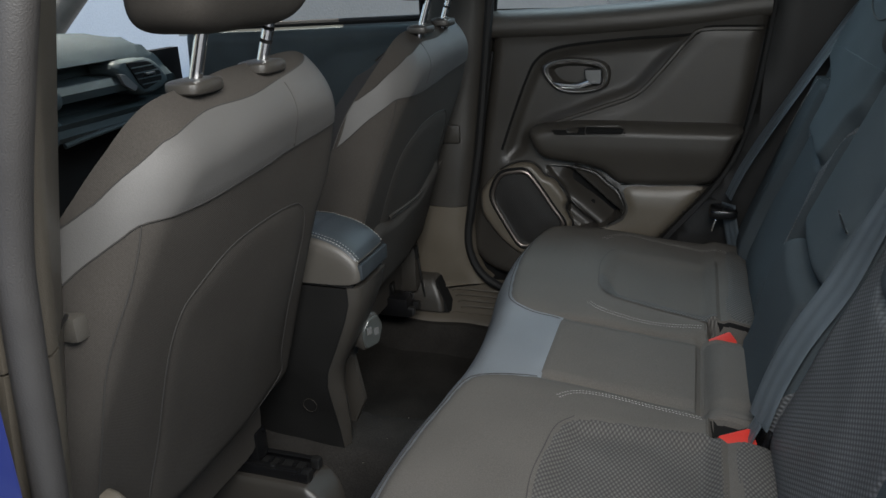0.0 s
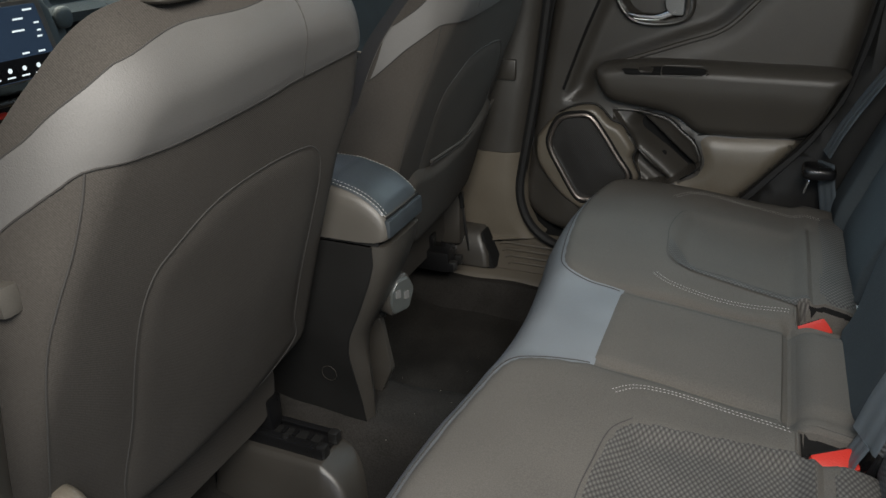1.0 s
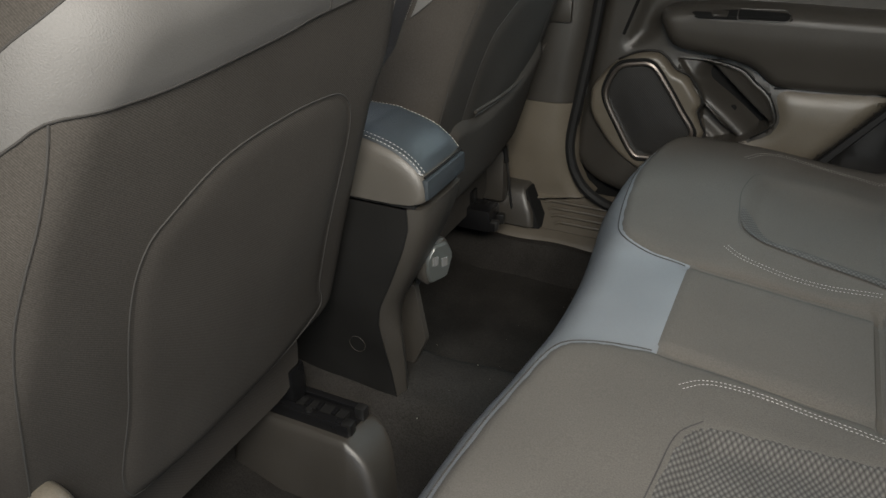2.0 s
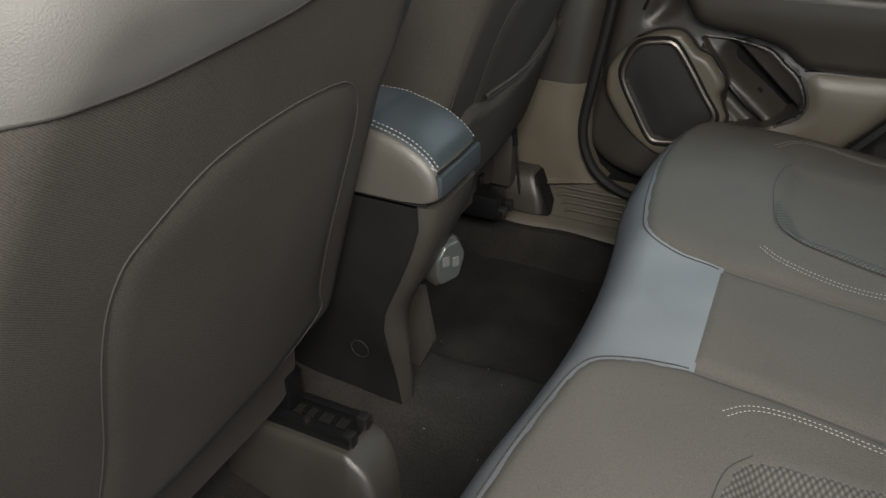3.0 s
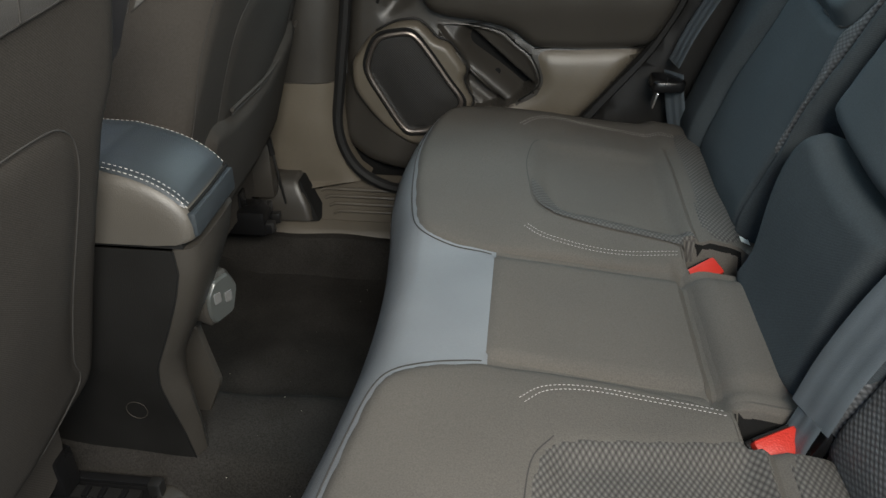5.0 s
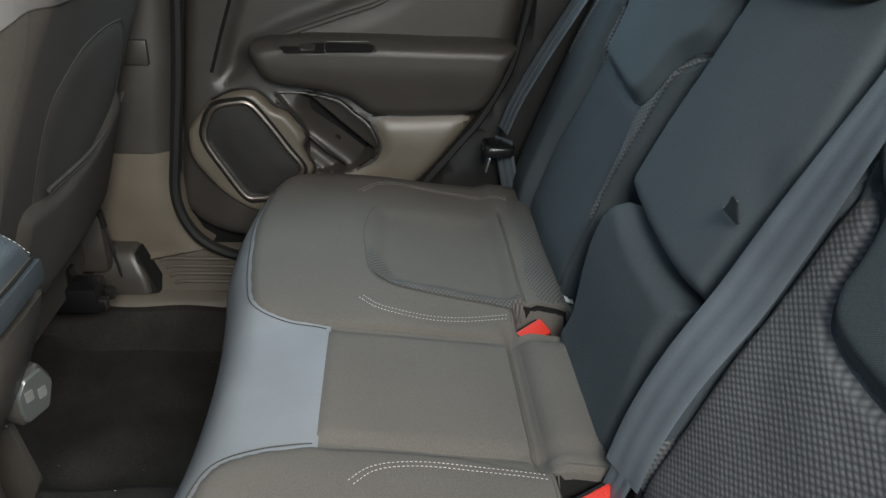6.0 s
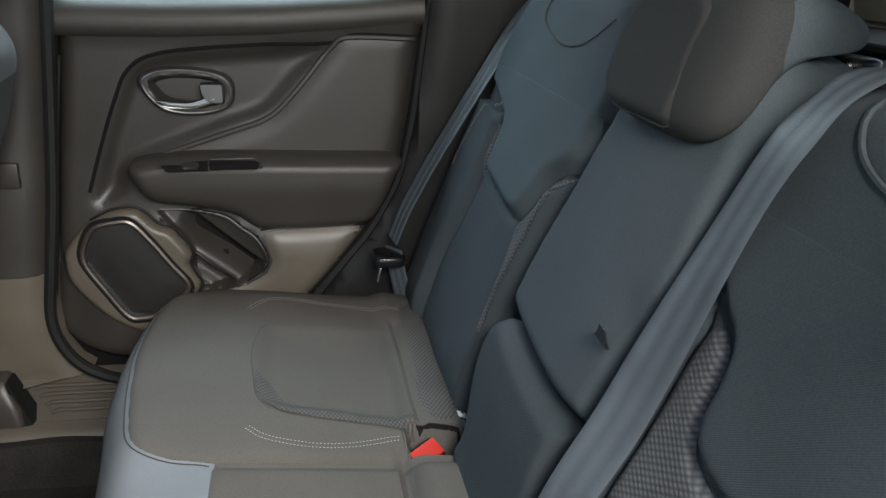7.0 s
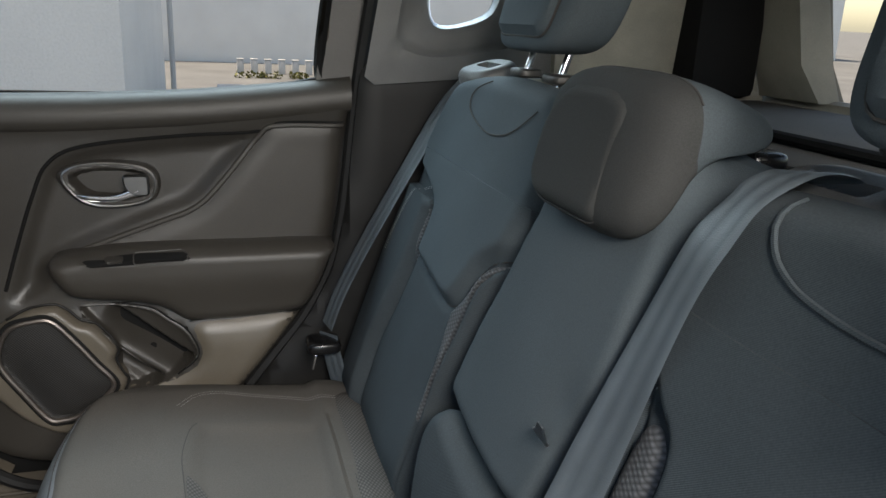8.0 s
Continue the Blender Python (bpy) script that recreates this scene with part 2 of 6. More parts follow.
def away(p, outline):
    """The distance of each point from a closed outline."""
    p, a = np.atleast_2d(p), np.array(outline, float)
    b = np.roll(a, -1, 0)
    best = np.full(len(p), 1e9)
    for s, e in zip(a, b):
        d = e - s
        t = np.clip(((p - s) @ d) / max(d @ d, 1e-12), 0, 1)
        best = np.minimum(best, np.hypot(*(p - s - t[:, None] * d).T))
    return best


def near_line(p, line):
    """The distance of each point from an open line."""
    p, a = np.atleast_2d(p), np.array(line, float)
    best = np.full(len(p), 1e9)
    for s, e in zip(a[:-1], a[1:]):
        d = e - s
        t = np.clip(((p - s) @ d) / max(d @ d, 1e-12), 0, 1)
        best = np.minimum(best, np.hypot(*(p - s - t[:, None] * d).T))
    return best


def inside(p, outline):
    p, a = np.atleast_2d(p), np.array(outline, float)
    hit = np.zeros(len(p), bool)
    for s, e in zip(a, np.roll(a, -1, 0)):
        if s[1] != e[1]:
            c = (s[1] > p[:, 1]) != (e[1] > p[:, 1])
            hit ^= c & (p[:, 0] < (e[0] - s[0]) * (p[:, 1] - s[1]) / (e[1] - s[1]) + s[0])
    return hit


def ease(x):
    x = np.clip(x, 0, 1)
    return x * x * (3 - 2 * x)


class Pad:
    """A padded or moulded face over a plane (origin o, axes u and v, outward way n), rounded off by r towards its outline.
    relief(points) adds height; panels, seams and stitches lie on it."""

    def __init__(self, o, u, v, n, outline, r, relief=None, soft=2.4):
        self.o, self.u, self.v = np.array(o, float), np.array(u, float), np.array(v, float)
        self.n = np.array(n, float) / np.linalg.norm(n)
        self.outline, self.r, self.relief, self.soft = np.array(outline, float), r, relief, soft
        self.flip = np.dot(np.cross(self.u, self.v), self.n) < 0

    def at(self, p, lift=0.0):
        p = np.atleast_2d(np.array(p, float))
        d = away(p, self.outline) * np.where(inside(p, self.outline), 1, -1)
        h = -self.r * np.clip(1 - d / self.r, 0, 1.6) ** self.soft
        if self.relief:
            h = h + self.relief(p)
        return self.o + p[:, :1] * self.u + p[:, 1:2] * self.v + self.n * (h + lift)[:, None]

    def turned(self, faces):
        return [f[::-1] for f in faces] if self.flip else faces

    def body(self, step, skirt, taper=0.0, way=None, rows=1):
        """The whole face with its sides drawn back by skirt."""
        p, faces = sheet(self.outline, step)
        verts = self.at(p)
        faces = list(self.turned(faces))
        count = {}
        for f in faces:
            for a, b in zip(f, f[1:] + f[:1]):
                count[(a, b)] = 1
        rim = [e for e in count if (e[1], e[0]) not in count]
        back, verts = {}, list(verts)
        mid = self.o + self.outline.mean(0)[0] * self.u + self.outline.mean(0)[1] * self.v
        way = -self.n if way is None else way if callable(way) else np.array(way, float)
        for q in {q for e in rim for q in e}:
            c = np.array(verts[q])
            flat = (mid - c) - np.dot(mid - c, self.n) * self.n
            back[q] = [q] + [len(verts) + k for k in range(rows)]
            go = way(p[q]) if callable(way) else way
            verts += [c + (go * skirt + flat * taper) * (k + 1) / rows for k in range(rows)]
        for a, b in rim:
            for k in range(rows):
                faces.append([back[b][k], back[a][k], back[a][k + 1], back[b][k + 1]])
        return verts, faces

    def panel(self, outline, lift=0.0015, puff=0.003, edge=0.012, step=0.012, sink=0.002):
        """A sewn-in panel: proud by lift + puff in its middle, sunk at its edge."""
        p, faces = sheet(outline, step)
        d = away(p, outline)
        h = -sink + (lift + sink) * ease(d / max(step, 0.005)) + puff * ease(d / edge)
        return self.at(p, h), self.turned(faces)

    def strip(self, path, width, height=0.002, lift=0.0):
        """A low rounded ridge along a path."""
        return tube([*self.at(even(path, 0.008), lift)], width, 6, flat=height / width, up=self.n)

    def stitch(self, path, length=0.0034, gap=0.0013, w=0.00036, lift=0.0012):
        s = even(path, (length + gap) / 2)
        pts = self.at(s, lift)
        verts, faces = [], []
        for i in range(0, len(pts) - 1, 2):
            a, b = pts[i], pts[i + 1]
            d = b - a
            d /= max(np.linalg.norm(d), 1e-9)
            side = np.cross(d, self.n)
            k = len(verts)
            m = (a + b) / 2 + self.n * w * 1.4
            verts += [a - d * w, a + side * w, b + side * w, b + d * w, b - side * w, a - side * w, m]
            ring = [k, k + 1, k + 2, k + 3, k + 4, k + 5]
            faces += [[x, y, k + 6] for x, y in zip(ring, ring[1:] + ring[:1])]
        return verts, faces


def tube(pts, r, sides=8, flat=1.0, up=None, closed=False, caps=True):
    """A rod along pts; flat squeezes it along up."""
    p = [np.array(q, float) for q in pts]
    m = len(p)
    radii = r if hasattr(r, "__len__") else [r] * m
    ref = np.array(up, float) if up is not None else None
    verts, faces = [], []
    for i in range(m):
        if closed:
            d = p[(i + 1) % m] - p[i - 1]
        else:
            d = p[min(i + 1, m - 1)] - p[max(i - 1, 0)]
        d = d / max(np.linalg.norm(d), 1e-9)
        if ref is None:
            ref = np.array((0, 0, 1.0)) if abs(d[2]) < 0.9 else np.array((1.0, 0, 0))
        side = np.cross(d, ref)
        side /= max(np.linalg.norm(side), 1e-9)
        over = np.cross(side, d)
        if up is None:
            ref = over
        for k in range(sides):
            a = 2 * math.pi * k / sides
            verts.append(p[i] + radii[i] * (math.cos(a) * side + math.sin(a) * flat * over))
    for i in range(m if closed else m - 1):
        j = (i + 1) % m
        for k in range(sides):
            l = (k + 1) % sides
            faces.append([i * sides + k, i * sides + l, j * sides + l, j * sides + k])
    if caps and not closed:
        faces += [list(range(sides))[::-1], [(m - 1) * sides + k for k in range(sides)]]
    return verts, faces


def loft(rings, caps=True):
    """A skin over rings of equal count."""
    k = len(rings[0])
    verts = [tuple(map(float, q)) for r in rings for q in r]
    faces = []
    for i in range(len(rings) - 1):
        for j in range(k):
            l = (j + 1) % k
            faces.append([i * k + j, i * k + l, (i + 1) * k + l, (i + 1) * k + j])
    if caps:
        faces += [list(range(k))[::-1], [(len(rings) - 1) * k + j for j in range(k)]]
    return verts, faces


def slab(outline, o, u, v, n, thick, edge=0.003):
    """A flat plate with eased edges: outline in (u, v), front at o, thick towards -n."""
    o, u, v, n = [np.array(q, float) for q in (o, u, v, n)]
    a = np.array(outline, float)
    if np.sum(a[:, 0] * np.roll(a[:, 1], -1) - np.roll(a[:, 0], -1) * a[:, 1]) < 0:
        a = a[::-1]
    if np.dot(np.cross(u, v), n) < 0:
        a = a[::-1]
    c = a.mean(0)
    size = max(np.abs(a - c).max(), 1e-6)
    inner = c + (a - c) * (1 - edge / size)
    rings = []
    for q, h in ((a, -thick), (a, -edge), (inner, 0)):
        rings.append([o + x * u + y * v + h * n for x, y in q])
    return loft(rings)


def box(lo, hi, edge=0.004):
    """A box with bevelled edges."""
    bm = bmesh.new()
    bmesh.ops.create_cube(bm, size=1)
    lo, hi = np.array(lo, float), np.array(hi, float)
    for w in bm.verts:
        w.co = Vector((lo + hi) / 2 + np.array(w.co) * (hi - lo))
    if edge:
        bmesh.ops.bevel(bm, geom=bm.edges[:], offset=min(edge, (hi - lo).min() * 0.45), segments=2, affect="EDGES", profile=0.6)
    bm.verts.index_update()
    g = ([tuple(w.co) for w in bm.verts], [[w.index for w in f.verts] for f in bm.faces])
    bm.free()
    return g


def blob(centre, size, power=3.0, nu=28, nv=18, bend=None):
    """A rounded block (superellipsoid); bend(points) may reshape it."""
    rings = []
    sp = lambda x: math.copysign(abs(x) ** (2 / power), x)
    for i in range(nv + 1):
        b = -math.pi / 2 + math.pi * (0.02 + 0.96 * i / nv)
        rings.append([(sp(math.cos(b)) * sp(math.cos(a)) * size[0], sp(math.cos(b)) * sp(math.sin(a)) * size[1], sp(math.sin(b)) * size[2])
                      for a in np.linspace(0, 2 * math.pi, nu, endpoint=False)])
    v, f = loft(rings)
    v = np.array(v)
    if bend:
        v = bend(v)
    return [*(v + np.array(centre))], f


def band(path, normals, width, thick=0.0012, across=None):
    """A woven strap along path; across: the way of its width at each point."""
    p = np.array(path, float)
    verts, faces = [], []
    for i in range(len(p)):
        d = p[min(i + 1, len(p) - 1)] - p[max(i - 1, 0)]
        d /= np.linalg.norm(d)
        n = np.array(normals[i], float)
        n /= np.linalg.norm(n)
        s = np.cross(d, n) if across is None else np.array(across[i], float)
        s /= np.linalg.norm(s)
        n = np.cross(s, d)
        prof = [(-1, 0), (-0.9, 1), (-0.6, 1), (-0.55, 0.7), (-0.2, 0.7), (-0.15, 1), (0.15, 1), (0.2, 0.7), (0.55, 0.7), (0.6, 1), (0.9, 1), (1, 0), (0.9, -1), (-0.9, -1)]
        verts += [p[i] + s * a * width / 2 + n * b * thick for a, b in prof]
    k = 14
    for i in range(len(p) - 1):
        faces += [[i * k + j, i * k + (j + 1) % k, (i + 1) * k + (j + 1) % k, (i + 1) * k + j] for j in range(k)]
    faces += [list(range(k))[::-1], [(len(p) - 1) * k + j for j in range(k)]]
    return verts, faces


X, Y, Z = np.eye(3)

# ---- outside ----
part("ground", ([(-300, -300, -0.42), (300, -300, -0.42), (300, 300, -0.42), (-300, 300, -0.42)], [[0, 1, 2, 3]]), ASPHALT)
tagged(bpy.data.objects["ground"], "pale sunlit asphalt yard around the car", "ground", kind="structure")


def building(name, lo, hi, label, rows, cols, sill, wsize, side):
    """A plain rendered house with real window openings' frames on the side that faces the car."""
    b = thing(name, ((lo[0] + hi[0]) / 2, (lo[1] + hi[1]) / 2, lo[2]), label, "building")
    part("wall", box(lo, hi, 0.02), RENDERED, b)
    part("roof", box((lo[0] - 0.3, lo[1] - 0.3, hi[2]), (hi[0] + 0.3, hi[1] + 0.3, hi[2] + 0.25), 0.03), GREYBOX, b)
    for i in range(rows):
        for j in range(cols):
            x = lo[0] + (j + 0.6) * (hi[0] - lo[0]) / cols
            z = lo[2] + sill + i * 2.8
            y = lo[1] if side < 0 else hi[1]
            w = part("window", box((x, y - 0.06, z), (x + wsize[0], y + 0.06, z + wsize[1]), 0.01), RENDERED, b)
            part("pane", box((x + 0.07, y - 0.08, z + 0.07), (x + wsize[0] - 0.07, y + 0.08, z + wsize[1] - 0.07), 0.01), GREYBOX, w)
    return b


building("warehouse", (-14, 9, -0.42), (-1.0, 17, 6.6), "white rendered building across the yard", 1, 4, 3.4, (1.0, 1.2), -1)
building("office_block", (-3.5, 30, -0.42), (26, 38, 9.0), "pale distant block behind the yard", 1, 9, 4.4, (0.5, 0.6), -1)
crate = thing("container", (0.45, 15, -0.42), "low pale grey container in the yard", "container")
part("container_body", box((0.04, 14.7, -0.42), (0.86, 15.3, -0.14), 0.03), GREYBOX, crate)
part("container_lid", box((0.01, 14.67, -0.138), (0.89, 15.33, -0.10), 0.015), GREYBOX, crate)
for x0, x1 in ((0.52, 0.68), (0.74, 1.42), (1.5, 1.8), (2.0, 2.5)):
    h = thing("low_hedge", ((x0 + x1) / 2, 22, -0.42), "low yellow-green hedge strip in the yard", "hedge", "hedge strips in the yard")
    rng = random.Random(int(x0 * 100))
    leaves = []
    for k in range(int((x1 - x0) * 160)):
        a = np.array((rng.uniform(x0, x1), rng.uniform(21.85, 22.15), -0.42 + 0.14 * rng.random() ** 0.7))
        u = np.array((rng.uniform(-1, 1), rng.uniform(-1, 1), rng.uniform(-1, 1))) * 0.05
        v = np.cross(u, (rng.random(), rng.random(), 1.0)) * 0.7
        leaves.append((a, a + u + v, a + 2 * u, a + u - v))
    part("foliage", ([p for q in leaves for p in q], [[4 * k + i for i in range(4)] for k in range(len(leaves))]), HEDGE, h)
for k in range(7):
    x0 = 0.62 + k * 0.4
    v = thing("bollard", (x0, 24, -0.42), "short grey bollard at the edge of the yard", "bollard", "bollards in the yard")
    part("stub", box((x0, 23.9, -0.42), (x0 + 0.2, 24.1, -0.02), 0.04), GREYBOX, v)
    part("bollard_cap", box((x0 - 0.01, 23.89, -0.018), (x0 + 0.21, 24.11, 0.01), 0.01), GREYBOX, v)
post = thing("marker_post", (-0.62, 12, -0.42), "slim grey post standing in the yard", "post")
part("pole", tube([(-0.62, 12, -0.42), (-0.62, 12, 2.6)], 0.04, 10), GREYBOX, post)
part("base_plate", box((-0.74, 11.88, -0.42), (-0.5, 12.12, -0.39), 0.01), GREYBOX, post)

# ---- car shell ----
def plate(name, pts, material, label, category="car body", thick=None, n=None):
    """A flat panel through pts with thickness along n."""
    a = np.array(pts, float)
    n = np.array(n, float)
    b = a + n
    k = len(a)
    faces = [list(range(k))[::-1], [k + i for i in range(k)]] + [[i, (i + 1) % k, k + (i + 1) % k, k + i] for i in range(k)]
    ob = part(name, ([*a, *b], faces), material)
    bm = bmesh.new()
    bm.from_mesh(ob.data)
    bmesh.ops.recalc_face_normals(bm, faces=bm.faces)
    bm.to_mesh(ob.data)
    bm.free()
    return tagged(ob, label, category, kind="structure")


# roof, windscreen surround, tail
plate("ceiling", [(-0.75, -0.56, 1.43), (1.05, -0.56, 1.43), (1.05, 0.56, 1.43), (-0.75, 0.56, 1.43)], LINER, "pale woven headliner", "ceiling", n=(0, 0, 0.04))
plate("wall_front", [(-1.35, -0.75, -0.1), (-1.35, 0.75, -0.1), (-1.35, 0.75, 0.88), (-1.35, -0.75, 0.88)], BLACK, "dark firewall behind the dashboard", n=(-0.03, 0, 0))


# carpet with the tunnel hump
def floor_z(x, y):
    hump = 0.135 * ease((0.155 - np.abs(y + 0.02)) / 0.1)
    kick = 0.05 * ease((x + 0.36) / 0.1)
    fore = 0.03 * ease((-0.62 - x) / 0.12)
    edge = (0.192 - 0.125) * ease((y - 0.52) / 0.056)
    return 0.125 + hump + np.maximum(kick + fore, edge) + 0.004 * np.sin(x * 31 + y * 17) * np.sin(y * 23)


gx, gy = np.linspace(-1.34, -0.2, 60), np.linspace(-0.585, 0.585, 80)
verts = [(x, y, float(floor_z(x, y))) for x in gx for y in gy]
faces = [[i * 80 + j, (i + 1) * 80 + j, (i + 1) * 80 + j + 1, i * 80 + j + 1] for i in range(59) for j in range(79)]
tagged(part("floor", (verts, faces), CARPET), "dark worn carpet over the floor tunnel", "floor", kind="structure")


# door sills and lower pillars, both sides
def sill_and_pillar(s, near):
    side = "near" if near else "far"
    y = lambda v: s * v
    w = thing(f"trim_sill_{1 if near else 2}", (-0.5, y(0.62), 0.12), "black ribbed plastic sill trim beside the carpet", "sill trim", kind="structure")
    prof = [(0.578, 0.10), (0.578, 0.172), (0.586, 0.19), (0.6, 0.202), (0.63, 0.217), (0.66, 0.24), (0.685, 0.27), (0.70, 0.275), (0.71, 0.20), (0.71, 0.10)]
    xs = [-1.2, -0.7, -0.55, -0.4, -0.25, -0.1]
    rings = [[(x, y(a), b + 0.01 * max(0, (-0.45 - x))) for a, b in (prof if s > 0 else prof[::-1])] for x in xs]
    part("sill_cover", loft(rings), SILL, w)
    tray = slab(rounded([(-0.545, 0.0), (-0.30, 0.0), (-0.30, 0.085), (-0.585, 0.085)], 0.01), (0, y(0.612), 0.2105), X, (0, y(0.81), 0.585), (0, y(-0.585), 0.81), 0.004, 0.003)
    part("tread_plate", tray, SILL, w, "ribbed tread plate")
    for k in range(4):
        a = 0.016 + 0.0165 * k
        q = np.array((0, y(0.612 + 0.81 * a), 0.2115 + 0.585 * a))
        part("rib", tube([q + X * (-0.495 - 0.012 * k), q + X * (-0.482 - 0.012 * k) + 0.006 * Z, q + X * -0.33 + 0.006 * Z], 0.0042, 8), SILL, w)
    # pillar
    p = thing(f"trim_pillar_{1 if near else 2}", (-0.52, y(0.66), 0.2), "grained plastic centre pillar trim", "pillar trim", kind="structure")
    top = 0.487 if not near else 0.765
    rows = [(0.19, -0.69, -0.555, 0.612), (0.262, -0.66, -0.54, 0.634), (0.275, -0.655, -0.43, 0.660), (0.295, -0.652, -0.452, 0.656), (0.34, -0.645, -0.472, 0.648), (0.42, -0.635, -0.478, 0.650), (0.487, -0.63, -0.472, 0.652)]
    upper = [(0.49, -0.628, -0.474, 0.647), (0.6, -0.62, -0.462, 0.652), (0.66, -0.612, -0.455, 0.655), (0.72, -0.6, -0.45, 0.66), (0.9, -0.58, -0.425, 0.655), (1.05, -0.565, -0.41, 0.64), (1.25, -0.55, -0.40, 0.60), (1.43, -0.54, -0.39, 0.555)]
    if near:
        part("latch_cover", box((-0.532, -0.612, 0.739), (-0.494, -0.592, 0.766), 0.006), LIDM, p, "grey belt hook")
        part("latch_slot", box((-0.528, -0.5935, 0.744), (-0.515, -0.589, 0.752), 0.001), BLACK, p)
        part("latch_slot", box((-0.528, -0.5935, 0.755), (-0.515, -0.589, 0.762), 0.001), BLACK, p)
        part("latch_strap", tube([(-0.53, -0.598, 0.74), (-0.545, -0.597, 0.66), (-0.556, -0.597, 0.6)], 0.0012, 6), GREYTRIM, p)
        part("retractor_cover", blob((-0.545, -0.582, 0.495), (0.036, 0.02, 0.045), 2.6, 24, 14), TAUPE, p, "pale rounded belt cover")
        part("joint_line", tube([(-0.505, -0.607, 0.767), (-0.49, -0.635, 0.765), (-0.472, -0.66, 0.764), (-0.47, -0.672, 0.764)], 0.0022, 6), STEEL, p)
        for nm, z0, z1 in (("lower_cover", 0.19, 0.763), ("upper_cover", 0.7655, 1.43)):
            rings = []
            for z in np.linspace(z0, z1, 10):
                xe = np.interp(z, [0.2, 0.544, 0.672, 0.85, 0.958, 1.048, 1.43], [-0.63, -0.563, -0.533, -0.494, -0.468, -0.445, -0.35])
                k = np.interp(z, [0.5, 0.62, 0.85, 1.05, 1.4], [0.06, 0.055, 0.04, 0.032, 0.03])
                t = 0.06 * ease((z - 1.05) / 0.4)
                rings.append([(xe - 0.07, -0.605 + t, z), (xe - 0.005, -0.6 + t, z), (xe + 0.004, -0.608 + t, z), (xe + k * 0.8, -0.648 + t, z), (xe + k, -0.657 + t, z), (xe + k + 0.006, -0.672 + t, z), (xe + k - 0.006, -0.71 + t, z), (xe - 0.07, -0.73 + t, z)][::-1])
            part(nm, loft(rings), SILL, p, sharp=60)
        seal = curve([(-0.50, -0.70, 0.2), (-0.487, -0.70, 0.5), (-0.468, -0.70, 0.645), (-0.452, -0.70, 0.8), (-0.437, -0.70, 0.89), (-0.388, -0.698, 1.05), (-0.33, -0.66, 1.3), (-0.31, -0.62, 1.42)], n=6)
        ob = part("trim_seal_1", tube(seal, 0.015, 12), WEATHER)
        tagged(ob, "grey rubber door seal along the open doorway", "door seal", kind="structure")
        return
    for nm, rr in (("lower_cover", rows), ("upper_cover", upper)):
        rings = []
        for z, a, b, q in rr:
            ring = [(a, q + 0.07), (a, q + 0.02), (a + 0.02, q), (a + 0.06, q - 0.004), (b - 0.045, q - 0.004), (b - 0.02, q + 0.006), (b, q + 0.03), (b, q + 0.07)]
            rings.append([(x, y(v), z) for x, v in (ring if s > 0 else ring[::-1])])
        part(nm, loft(rings), (TAUPE if nm == "lower_cover" and not near else PLASTIC), p, sharp=55)
    # rubber seal along the opening's front edge
    edge = [(-0.33, 0.655, 0.262), (-0.40, 0.66, 0.275), (-0.455, 0.662, 0.315), (-0.483, 0.664, 0.39), (-0.472, 0.667, 0.5), (-0.452, 0.672, 0.65), (-0.43, 0.672, 0.88), (-0.412, 0.655, 1.06), (-0.398, 0.61, 1.26), (-0.385, 0.56, 1.42)]
    c = curve([(a, y(b), z) for a, b, z in edge], n=6)
    ob = part("trim_seal_%d" % (1 if near else 2), tube(c, 0.011, 8), RUBBER)
    tagged(ob, "black rubber door seal round the opening", "door seal", kind="structure")


sill_and_pillar(1, False)
sill_and_pillar(-1, True)


